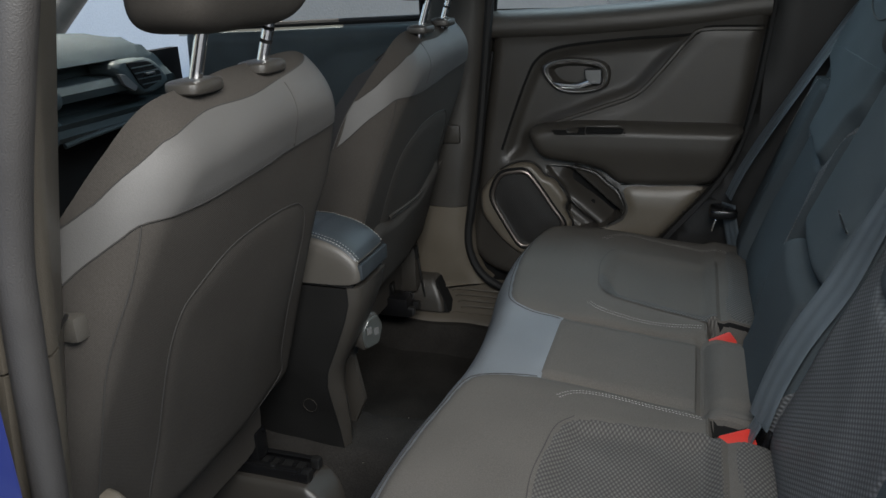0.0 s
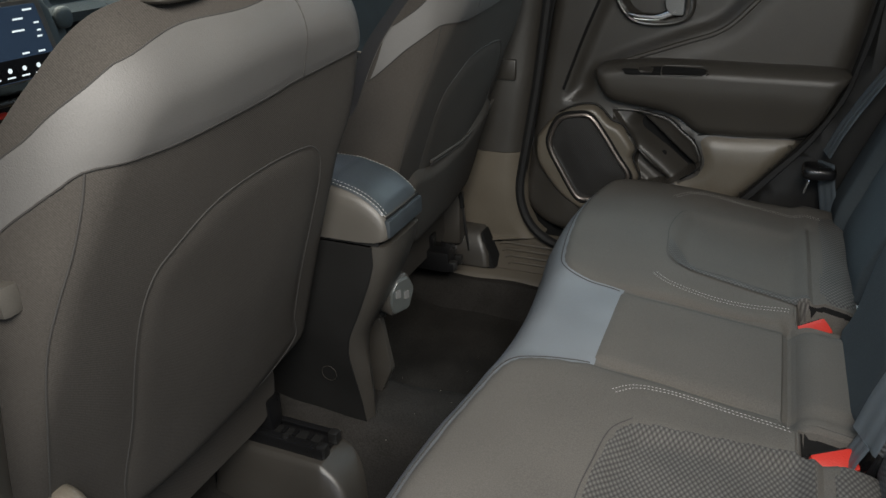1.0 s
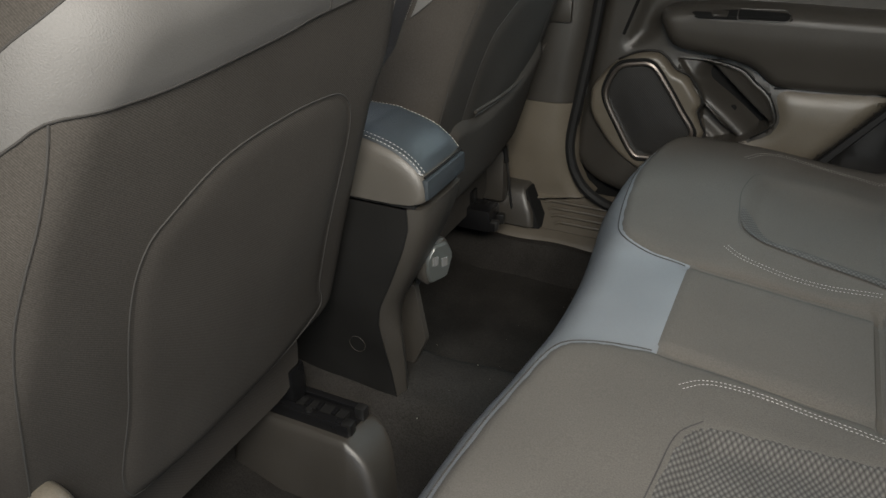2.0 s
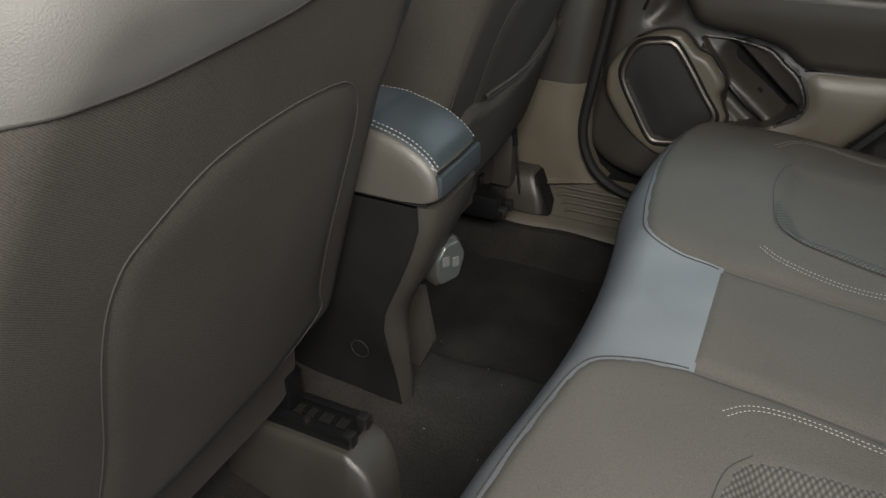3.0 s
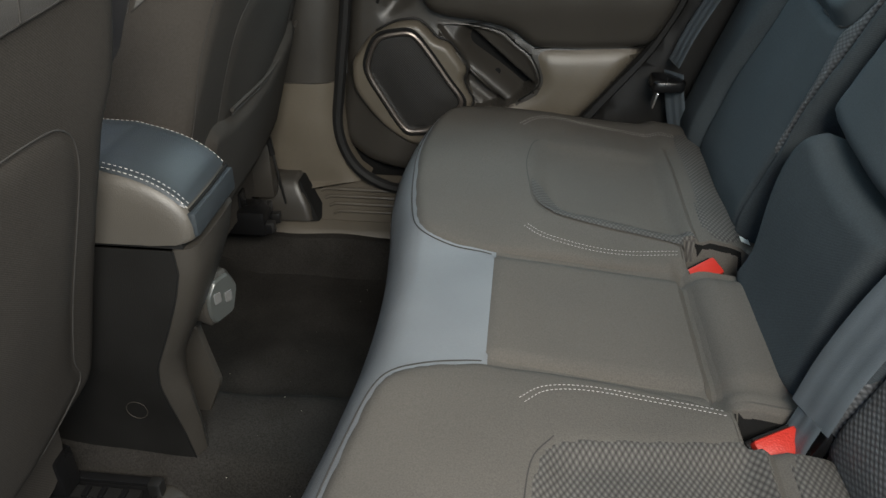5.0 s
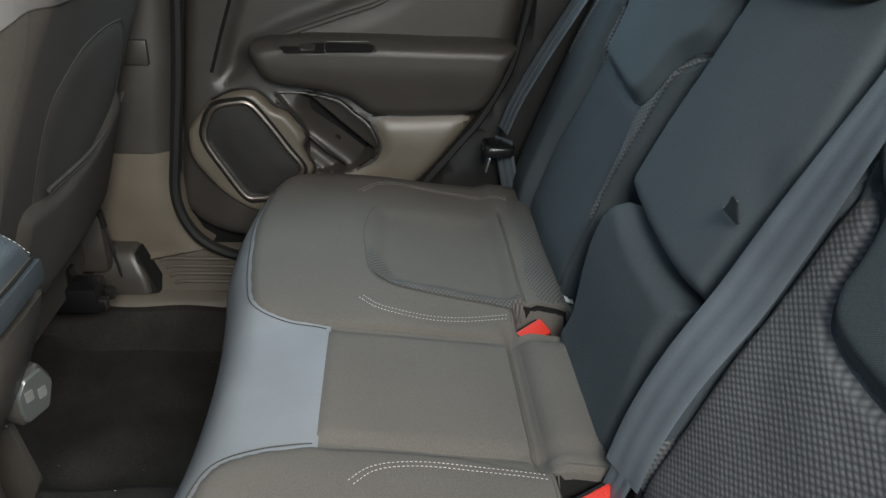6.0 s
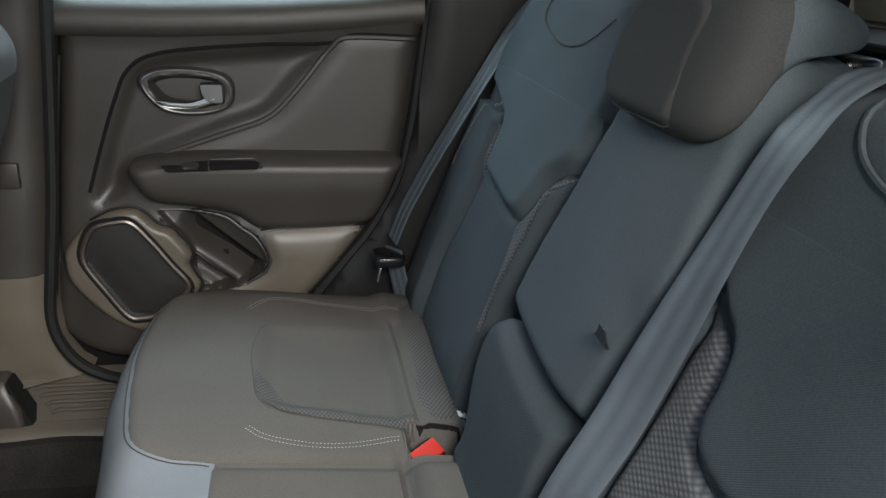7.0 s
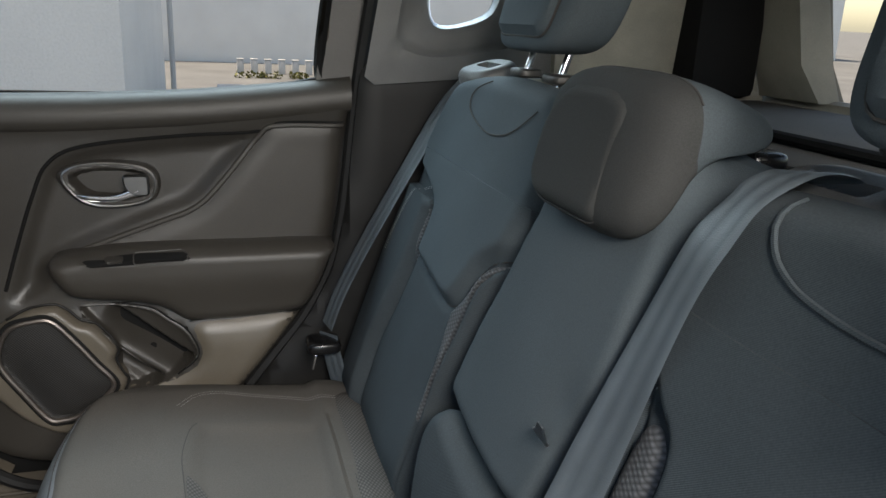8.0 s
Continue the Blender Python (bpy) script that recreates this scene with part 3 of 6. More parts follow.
# ---- rear door on the far side ----
def far_door():
    d = thing("car_door", (-0.15, 0.72, 0.29), "black padded rear car door with armrest and speaker, closed", "car door")
    out = curve([(-0.42, 0.95), (-0.435, 0.82), (-0.457, 0.65), (-0.487, 0.40), (-0.474, 0.335), (-0.42, 0.298), (-0.3, 0.285), (-0.15, 0.30), (-0.06, 0.36), (0.01, 0.435), (0.105, 0.56), (0.152, 0.655), (0.174, 0.766), (0.196, 0.97)], n=5)
    out = np.vstack([out, [(0.196, 0.99), (0.12, 0.99), (-0.08, 0.968), (-0.25, 0.957), (-0.41, 0.953)]])
    field = curve([(0.03, 0.905), (-0.11, 0.897), (-0.26, 0.879), (-0.315, 0.85), (-0.342, 0.797), (-0.372, 0.715), (-0.398, 0.632), (-0.396, 0.60), (-0.365, 0.603), (-0.33, 0.628), (-0.31, 0.675), (-0.16, 0.742), (-0.082, 0.774), (-0.031, 0.828)], closed=True, n=5)
    pocket = curve([(-0.287, 0.592), (-0.263, 0.597), (-0.219, 0.594), (-0.17, 0.583), (-0.141, 0.562), (-0.111, 0.539), (-0.094, 0.503), (-0.100, 0.483), (-0.14, 0.453), (-0.19, 0.435), (-0.225, 0.44), (-0.235, 0.49), (-0.231, 0.513), (-0.243, 0.535), (-0.265, 0.562)], closed=True, n=5)

    def plain(p):
        q = np.atleast_2d(p)
        h = np.where(inside(q, field), -0.017 * ease(away(q, field) / 0.03), 0)
        h = h + 0.022 * ease((q[:, 1] - 0.88) / 0.1)                        # padded shoulder under the window
        return h + 0.018 * ease((0.62 - q[:, 1]) / 0.12) * ease((q[:, 0] + 0.47) / 0.1)   # lower map pocket stands proud

    def relief(p):
        q = np.atleast_2d(p)
        return plain(q) + np.where(inside(q, pocket), -0.08 * ease(away(q, pocket) / 0.012), 0)

    def scooped(p):
        """The bottle pocket: a sloped leaf, a deep trough below it, a rounded back and a fin towards the speaker."""
        q = np.atleast_2d(p)
        c = (q - np.array((-0.155, 0.535))) @ np.array((0.626, 0.78))
        run = (q - np.array((-0.262, 0.573))) @ np.array((0.78, -0.626))
        lead = ease(run / 0.05)
        leaf = -0.016 * ease((0.045 - c) / 0.05)
        trough = -0.046 * ease(-c / 0.009) * lead + 0.046 * ease((-c - 0.012) / 0.046) * lead
        fin = -0.026 * ease((-c - 0.062) / 0.012) + 0.012 * ease((-c - 0.085) / 0.02)
        return plain(q) + np.where(inside(q, pocket), (leaf + trough + fin) * ease(away(q, pocket) / 0.007), 0)

    pad = Pad((0, 0.70, 0), X, Z, -Y, out, 0.03, relief)
    part("door_panel", pad.body(0.0085, 0.05), PLASTIC, d)
    part("trim_groove", pad.strip(np.vstack([curve([(0.178, 0.922), (0.10, 0.923), (0.058, 0.92), (0.03, 0.906), (-0.11, 0.897), (-0.26, 0.879), (-0.315, 0.85), (-0.342, 0.797), (-0.372, 0.715), (-0.4, 0.63)], n=5)]), 0.0032, 0.0022, 0.0003), BLACK, d)
    part("insert_ridge", pad.strip(curve([(0.176, 0.918), (0.06, 0.917), (0.03, 0.9), (-0.03, 0.825), (-0.082, 0.772), (-0.16, 0.741), (-0.30, 0.69)], n=5), 0.005, 0.004, 0.001), SOFT, d)
    part("rear_insert", pad.panel(np.vstack([curve([(0.175, 0.918), (0.06, 0.917), (0.03, 0.9), (-0.03, 0.825), (-0.082, 0.77), (-0.16, 0.737), (-0.29, 0.69)], n=5), [(-0.29, 0.672), (0.12, 0.672), (0.15, 0.70), (0.168, 0.78)]]), 0.001, 0.006, 0.03, 0.012), SOFT, d, "soft upholstered insert")
    # padded shoulder below the window
    rings = []
    for x in np.linspace(-0.425, 0.19, 22):
        o = np.interp(x, [-0.42, -0.25, -0.08, 0.06, 0.19], [0.0, 0.004, 0.013, 0.026, 0.042])
        rings.append([(x, a, b + o) for a, b in ((0.726, 0.93), (0.726, 0.958), (0.719, 0.9625), (0.705, 0.9615), (0.693, 0.956), (0.685, 0.9465), (0.680, 0.935), (0.6785, 0.922), (0.682, 0.908), (0.70, 0.90))])
    part("shoulder_pad", loft(rings), SOFT, d, "soft padded shoulder below the window", sharp=70)
    # armrest
    arm_out = curve([(-0.324, 0.683), (-0.305, 0.697), (-0.25, 0.706), (-0.16, 0.712), (0.0, 0.712), (0.148, 0.708), (0.142, 0.665), (0.118, 0.60), (0.09, 0.572), (0.0, 0.563), (-0.09, 0.562), (-0.115, 0.568), (-0.15, 0.594), (-0.2, 0.608), (-0.285, 0.622), (-0.312, 0.65)], closed=True, n=4)

    def arm_relief(p):
        return -0.022 * ease((0.665 - p[:, 1]) / 0.1) - 0.012 * ease((p[:, 1] - 0.69) / 0.02)

    arm = Pad((0, 0.640, 0), X, Z, -Y, arm_out, 0.022, arm_relief)
    a = part("armrest", arm.body(0.008, 0.055), SOFT, d, "padded armrest with a ledge")
    ledge = Pad((0, 0.6405, 0), X, Z, -Y, arm_out, 0.022, arm_relief)
    sw = part("switch_plate", ledge.panel(rounded([(-0.272, 0.697), (-0.262, 0.68), (-0.098, 0.686), (-0.09, 0.697), (-0.105, 0.706), (-0.18, 0.706)], 0.008), 0.0015, 0.001, 0.004, 0.008), BLACK, a, "black switch plate")
    part("window_switch", ledge.panel(rounded([(-0.236, 0.700), (-0.232, 0.688), (-0.202, 0.689), (-0.202, 0.701)], 0.003), 0.004, 0.003, 0.004, 0.004), PLASTIC, a)
    part("switch_mark", ledge.panel([(-0.214, 0.696), (-0.206, 0.696), (-0.206, 0.699), (-0.214, 0.699)], 0.009, 0, 0.01, 0.004), TAG, a)
    part("grip_recess", ledge.panel(rounded([(-0.186, 0.702), (-0.184, 0.689), (-0.106, 0.692), (-0.1, 0.699), (-0.11, 0.704)], 0.004), 0.003, 0.001, 0.004, 0.006), BLACK, a)
    part("recess_rim", tube(ledge.at(even(rounded([(-0.188, 0.704), (-0.186, 0.687), (-0.104, 0.690), (-0.096, 0.699), (-0.108, 0.706)], 0.004), 0.004, True), 0.003), 0.0012, 6, closed=True), PLASTIC, a)
    # lower panel line
    part("lower_seam", pad.strip(curve([(-0.105, 0.557), (-0.05, 0.563), (0.04, 0.569), (0.098, 0.562)], n=5), 0.002, 0.0015), BLACK, d)
    part("lower_cover", pad.panel(curve([(-0.1, 0.553), (-0.03, 0.56), (0.09, 0.562), (0.06, 0.513), (0.0, 0.437), (-0.07, 0.365), (-0.16, 0.31), (-0.26, 0.30), (-0.27, 0.36), (-0.235, 0.44), (-0.165, 0.441), (-0.105, 0.468), (-0.088, 0.5)], closed=True, n=4), 0.002, 0.005, 0.02, 0.012), TAUPE, d, "taupe lower door cover")
    # bottle pocket rim
    scoop = Pad((0, 0.698, 0), X, Z, -Y, out, 0.03, scooped)
    part("bottle_pocket", scoop.panel((pocket - pocket.mean(0)) * 1.03 + pocket.mean(0), 0.0004, 0.0, 0.01, 0.0032, sink=0.0015), PLASTIC, d, "scooped bottle pocket")
    part("pocket_line", pad.strip(curve([(-0.219, 0.597), (-0.168, 0.586), (-0.138, 0.564), (-0.109, 0.541), (-0.091, 0.503), (-0.099, 0.481), (-0.13, 0.457)], n=5), 0.0018, 0.0014), BLACK, d)
    part("pocket_fin", tube(scoop.at(even(np.array([(-0.275, 0.567), (-0.247, 0.542), (-0.224, 0.513), (-0.195, 0.484), (-0.166, 0.453)]), 0.01), 0.001), 0.0028, 8), PLASTIC, d)
    part("screw", tube(scoop.at([(-0.172, 0.503), (-0.172, 0.5031)], [0.0, 0.0025]), 0.006, 12), BLACK, d)
    # speaker
    spk = curve([(-0.451, 0.507), (-0.444, 0.533), (-0.408, 0.577), (-0.363, 0.600), (-0.325, 0.604), (-0.307, 0.592), (-0.289, 0.573), (-0.273, 0.567), (-0.261, 0.559), (-0.238, 0.53), (-0.231, 0.513), (-0.236, 0.496), (-0.227, 0.473), (-0.218, 0.455), (-0.225, 0.435), (-0.25, 0.405), (-0.29, 0.375), (-0.325, 0.358), (-0.36, 0.372), (-0.393, 0.397), (-0.424, 0.433), (-0.447, 0.47)], closed=True, n=5)
    hole = curve([(-0.393, 0.573), (-0.36, 0.583), (-0.33, 0.582), (-0.30, 0.548), (-0.265, 0.498), (-0.238, 0.458), (-0.255, 0.43), (-0.297, 0.399), (-0.325, 0.392), (-0.35, 0.397), (-0.385, 0.45), (-0.416, 0.507), (-0.411, 0.545)], closed=True, n=5)

    def spk_relief(p):
        return np.where(inside(p, hole), -0.022 * ease(away(p, hole) / 0.006), 0)

    sp = Pad((0, 0.668, 0), X, Z, -Y, spk, 0.012, spk_relief)
    s = part("speaker_frame", sp.body(0.005, 0.04), TAUPE, d, "taupe speaker surround")
    part("speaker_trim", tube(sp.at(even(hole, 0.006, True), 0.0005), 0.0046, 8, closed=True), SPKRIM, s, "dull metal rim")
    ring = (hole - hole.mean(0)) * 1.065 + hole.mean(0)
    part("frame_groove", tube(sp.at(even(ring, 0.006, True), 0.0), 0.0042, 8, flat=0.5, up=Y, closed=True), BLACK, s)
    part("edge_groove", tube(sp.at(curve([(-0.40, 0.585), (-0.363, 0.603), (-0.325, 0.607), (-0.305, 0.595), (-0.287, 0.576), (-0.271, 0.57), (-0.258, 0.562), (-0.235, 0.532), (-0.228, 0.513), (-0.233, 0.496), (-0.224, 0.473), (-0.215, 0.455), (-0.222, 0.435)], n=5), 0.004), 0.0024, 8), DARKTRIM, s)
    part("speaker_grille", sp.panel((hole - hole.mean(0)) * 0.985 + hole.mean(0), 0.014, 0.003, 0.05, 0.005), GRILLE, s, "black perforated grille")
    # inner handle
    bez = curve([(-0.302, 0.826), (-0.282, 0.848), (-0.226, 0.855), (-0.16, 0.846), (-0.141, 0.82), (-0.153, 0.786), (-0.21, 0.773), (-0.268, 0.783)], closed=True, n=6)
    cup = (bez - bez.mean(0)) * np.array((0.8, 0.72)) + bez.mean(0)
    rel = lambda p: np.where(inside(p, cup), -0.028 * ease(away(p, cup) / 0.012), 0)
    hb = Pad((0, 0.692, 0), X, Z, -Y, bez, 0.007, rel)
    h = part("handle_bezel", hb.body(0.0045, 0.02), PLASTIC, d, "black oval handle bezel")
    part("bezel_line", tube(hb.at(even((bez - bez.mean(0)) * 0.9 + bez.mean(0), 0.006, True), 0.001), 0.002, 6, closed=True), SATIN, h)
    lever = [(-0.272, 0.7985), (-0.25, 0.7935), (-0.215, 0.793), (-0.19, 0.8), (-0.175, 0.806)]
    part("handle_lever", tube([(a, 0.684, b) for a, b in curve(lever, n=4)], np.interp(np.linspace(0, 1, 17), [0, 0.15, 0.6, 1], [0.002, 0.005, 0.0065, 0.008]), 8, flat=0.8, up=Y), CHROME, h, "chrome pull lever")
    part("lever_pad", slab(rounded([(-0.2, 0.832), (-0.158, 0.833), (-0.157, 0.797), (-0.185, 0.797), (-0.197, 0.812)], 0.006), (0, 0.678, 0), X, Z, -Y, 0.014, 0.003), PADM, h, "satin lever pad")
    part("door_shell", box((-0.50, 0.735, 0.12), (0.24, 0.76, 0.965), 0.004), BLACK, d)
    # window: glass, frame, belt seal
    w = part("window_frame", tube(curve([(0.165, 0.715, 0.985), (0.138, 0.715, 1.01), (0.15, 0.70, 1.15), (0.17, 0.66, 1.3), (0.14, 0.63, 1.37), (-0.1, 0.62, 1.39), (-0.34, 0.63, 1.385), (-0.395, 0.64, 1.34), (-0.41, 0.69, 1.1), (-0.425, 0.715, 0.955)], n=6), 0.011, 8), BLACK, d, "black window frame")
    part("rear_frame_fill", slab([(0.128, 0.99), (0.198, 0.985), (0.235, 1.2), (0.25, 1.38), (0.16, 1.36), (0.155, 1.2)], (0, 0.705, 0), X, Z + np.array((0, -0.2, 0)) * 0, -Y, 0.02, 0.003), PLASTIC, d)
    g = part("window_pane", ([(-0.42, 0.722, 0.95), (0.15, 0.722, 0.96), (0.16, 0.665, 1.33), (0.12, 0.64, 1.385), (-0.39, 0.64, 1.385)], [[0, 1, 2, 3, 4]]), GLASS, d)
    g.visible_shadow = False
    part("belt_seal", tube(curve([(-0.42, 0.71, 0.955), (-0.25, 0.71, 0.958), (-0.08, 0.71, 0.968), (0.06, 0.71, 0.983), (0.14, 0.71, 0.998)], n=5), 0.005, 8), RUBBER, d)
    part("lock_edge", tube([(-0.422, 0.698, 0.87), (-0.44, 0.698, 0.74), (-0.457, 0.698, 0.6), (-0.48, 0.698, 0.43)], 0.004, 6), RUBBER, d)


far_door()
ob = part("trim_seal_rear", tube(curve([(0.0, 0.705, 0.41), (0.062, 0.705, 0.49), (0.112, 0.705, 0.555), (0.16, 0.705, 0.652), (0.183, 0.705, 0.766), (0.205, 0.702, 0.98), (0.235, 0.678, 1.2), (0.262, 0.65, 1.40)], n=6), 0.014, 8), RUBBER)
tagged(ob, "black rubber seal along the door's rear edge", "door seal", kind="structure")
blk = thing("trim_belt_anchor", (-0.56, 0.59, 0.2), "black plastic belt anchor cover on the sill", "anchor cover", kind="structure")
rings = []
for z, x0, x1, a, b in ((0.215, -0.655, -0.535, 0.592, 0.645), (0.245, -0.65, -0.54, 0.595, 0.648), (0.262, -0.642, -0.548, 0.600, 0.652), (0.28, -0.634, -0.556, 0.607, 0.655), (0.294, -0.628, -0.562, 0.616, 0.66), (0.301, -0.618, -0.568, 0.628, 0.66)):
    rings.append([(x, v, z) for x, v in rounded([(x0, a), (x1, a), (x1 + 0.006, b), (x0, b)], 0.014, 4)])
part("cover", loft(rings), PLASTIC, blk)
# same plastic as the cover; black puts the shade of this slanted side into colour
part("cover_wedge", loft([[(-0.54, 0.598, 0.212), (-0.522, 0.602, 0.212), (-0.515, 0.64, 0.215), (-0.54, 0.645, 0.215)], [(-0.561, 0.612, 0.294), (-0.558, 0.615, 0.294), (-0.555, 0.65, 0.296), (-0.561, 0.652, 0.296)]]), BLACK, blk, "shaded side of the cover, coloured black")
part("cable", tube(curve([(-0.60, 0.585, 0.385), (-0.597, 0.588, 0.36), (-0.592, 0.595, 0.30), (-0.585, 0.60, 0.235)], n=5), 0.0028, 6), STEEL, blk, "thin bare steel cable")
part("cable_spring", tube(curve([(-0.602, 0.583, 0.40), (-0.598, 0.586, 0.365)], n=4), 0.006, 8), BLACK, blk)
part("pillar_ledge", box((-0.548, 0.638, 0.655), (-0.492, 0.652, 0.70), 0.006), PLASTIC, blk)


# ---- rear bench ----
CUSH_FRONT = [(-0.20, -0.662), (-0.288, -0.58), (-0.315, -0.43), (-0.313, -0.30), (-0.298, -0.18), (-0.287, -0.06), (-0.287, 0.06), (-0.298, 0.18), (-0.313, 0.30), (-0.315, 0.43), (-0.288, 0.58), (-0.20, 0.662)]
INSERT = [(-0.098, 0.45), (-0.109, 0.35), (-0.10, 0.252), (-0.076, 0.212), (0.0, 0.196), (0.112, 0.178), (0.119, 0.20), (0.118, 0.44), (0.10, 0.458), (0.0, 0.463), (-0.075, 0.464)]
INNER_STITCH = [(-0.107, 0.17), (-0.088, 0.152), (-0.06, 0.1425), (-0.02, 0.138), (0.03, 0.141), (0.088, 0.15)]
OUTER_STITCH = [(-0.124, 0.514), (-0.10, 0.548), (-0.062, 0.561), (0.0, 0.553), (0.07, 0.539), (0.14, 0.525)]


BENCH = thing("rear_bench", (0.0, 0.0, 0.13), "dark grey cloth rear bench with grey vinyl front edge", "car seat")


def rear_bench():
    out = np.vstack([curve(CUSH_FRONT, n=6), [(0.3, 0.662), (0.3, -0.662)]])
    ins = curve(INSERT, closed=True, n=5)

    def relief(p):
        x, y = p[:, 0], np.abs(p[:, 1])
        h = -0.10 * np.clip(x + 0.15, 0, 1)
        h += 0.006 * ease((y - 0.1) / 0.06) * ease((x + 0.32) / 0.1)          # outer places stand over the middle one
        m = np.stack([x, y], 1)
        d = away(m, ins)
        h += np.where(inside(m, ins), 0.003 - 0.012 * ease(d / 0.035), 0) * ease((0.5 - y) / 0.12)
        h += np.where(~inside(m, ins), 0.003 * np.exp(-(d / 0.03) ** 2), 0) * ease((0.5 - y) / 0.12)
        h -= 0.006 * np.exp(-((y - 0.105 - 0.0 * x) / 0.009) ** 2) * ease((x + 0.17) / 0.05)
        # roll along the back edge
        h += 0.010 * ease((x - 0.088) / 0.03) * ease((0.2 - x) / 0.04) - 0.010 * np.exp(-((x - 0.089) / 0.006) ** 2) * (y < 0.13)
        h -= 0.008 * np.exp(-((x - 0.122) / 0.007) ** 2) * ease((y - 0.15) / 0.02) * ease((0.5 - y) / 0.04)
        # wells for the buckles
        for cx, cy in ((0.142, 0.146), (0.142, -0.163)):
            h -= 0.045 * ease((0.046 - np.abs(x - cx)) / 0.012) * ease((0.03 - np.abs(p[:, 1] - cy)) / 0.01)
        h -= 0.02 * ease((np.abs(y) - 0.56) / 0.1)
        h += 0.0016 * np.sin(x * 37 + 1.1) * np.sin(y * 29 + 0.5)
        return h

    b = BENCH
    pad = Pad((0, 0, 0.472), X, Y, Z, out, 0.055, relief, soft=2.6)
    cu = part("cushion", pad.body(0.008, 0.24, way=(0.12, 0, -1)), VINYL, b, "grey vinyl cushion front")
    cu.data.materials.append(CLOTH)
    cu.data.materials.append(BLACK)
    for q in cu.data.polygons:
        if q.center.x > -0.13 and abs(q.center.y) < 0.63:
            q.material_index = 1
        # sunk wells are coloured black to deepen the shade in them
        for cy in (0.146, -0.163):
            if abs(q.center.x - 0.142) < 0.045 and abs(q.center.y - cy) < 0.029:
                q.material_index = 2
    for s in (1, -1):
        m = lambda pts: np.array(pts) * np.array((1, s))
        cloth = np.vstack([curve([(-0.152, 0.107), (-0.209, 0.12), (-0.25, 0.152), (-0.268, 0.225), (-0.28, 0.33), (-0.284, 0.43), (-0.268, 0.55), (-0.2, 0.638)], n=6), [(0.26, 0.645), (0.26, 0.107)]])
        if s > 0:
            hole = [(0.26, 0.19), (0.188, 0.182), (0.186, 0.12), (0.098, 0.112), (0.0, 0.107)]
        else:
            hole = [(0.26, 0.19), (0.186, 0.196), (0.186, 0.133), (0.098, 0.133), (0.0, 0.107)]
        cloth = np.vstack([cloth[:-2], [(0.26, 0.645)], hole])
        c = part("cloth_cover", pad.panel(m(cloth), 0.0026, 0.0015, 0.012, 0.007), CLOTH, b, "dark grey cloth side place")
        if s < 0:
            part("insert", pad.panel(m(ins), 0.0045, 0.001, 0.01, 0.006, sink=-0.002), MESH, b, "embossed cloth insert")
        if s > 0:
            edge = curve([(-0.103, 0.3), (-0.098, 0.245), (-0.076, 0.212), (-0.044, 0.196), (0.056, 0.176), (0.108, 0.162), (0.11, 0.196), (0.058, 0.2), (-0.019, 0.222), (-0.058, 0.242), (-0.088, 0.29)], closed=True, n=5)
            part("mesh_edge", pad.panel(m(edge), 0.0068, 0.0, 0.01, 0.006, sink=-0.0062), MESH, b, "embossed edge of the insert")
        part("rear_band", pad.panel(m(curve([(0.127, 0.19), (0.187, 0.192), (0.192, 0.35), (0.187, 0.53), (0.13, 0.53), (0.127, 0.36)], closed=True, n=5)), 0.002, 0.004, 0.016, 0.009), MESH, b)
        part("insert_seam", pad.strip(curve(m([(-0.092, 0.458), (-0.102, 0.437), (-0.111, 0.363), (-0.107, 0.297), (-0.100, 0.24), (-0.08, 0.209)]), n=5), 0.0011, 0.0007, 0.0036), SEAM, b)
        for st in (INNER_STITCH, OUTER_STITCH):
            path = curve(m(st), n=6)
            part("stitching", pad.stitch(path, lift=0.0056), STITCH, b, "pale double stitching")
            q = np.array(path)
            nrm = np.stack([-np.gradient(q[:, 1]), np.gradient(q[:, 0])], 1)
            nrm /= np.linalg.norm(nrm, axis=1)[:, None]
            part("stitching", pad.stitch(q + nrm * 0.007 * (1 if st is OUTER_STITCH else 1) * s * -1, lift=0.0056), STITCH, b)
        part("cover_seam", pad.strip(curve(m([(-0.19, 0.131), (-0.165, 0.141), (-0.14, 0.156), (-0.107, 0.174)]), n=5), 0.0007, 0.0006, 0.0034), SEAM, b)
        part("edge_seam", pad.strip(curve(m([(-0.152, 0.104), (-0.209, 0.117), (-0.252, 0.15), (-0.271, 0.225), (-0.283, 0.33), (-0.287, 0.43), (-0.271, 0.55), (-0.21, 0.638)]), n=6), 0.0009, 0.0007, 0.0005), SEAM, b)
    part("underlay", pad.panel([(-0.146, -0.26), (-0.146, 0.26), (0.27, 0.26), (0.27, -0.26)], 0.0012, 0, 0.01, 0.007, sink=-0.0012), CLOTH, b)
    part("centre_cover", pad.panel(rounded([(-0.151, -0.104), (-0.151, 0.104), (0.088, 0.104), (0.087, -0.128), (0.06, -0.112)], 0.004), 0.0026, 0.0015, 0.01, 0.009), CLOTH, b, "dark grey cloth middle place")
    part("rear_roll", pad.panel(rounded([(0.0915, -0.129), (0.092, 0.107), (0.2, 0.112), (0.2, -0.129)], 0.012), 0.003, 0.008, 0.035, 0.009), CLOTH, b, "smooth rear roll of the cushion")
    # anchor tags
    for y in (0.474, 0.202, -0.205):
        t = part("anchor_tag", pad.panel([(0.180, y - 0.007), (0.193, y - 0.007), (0.193, y + 0.007), (0.180, y + 0.007)], 0.008, 0.001, 0.01, 0.01, sink=-0.006), TAG, b, "small white anchor tag")
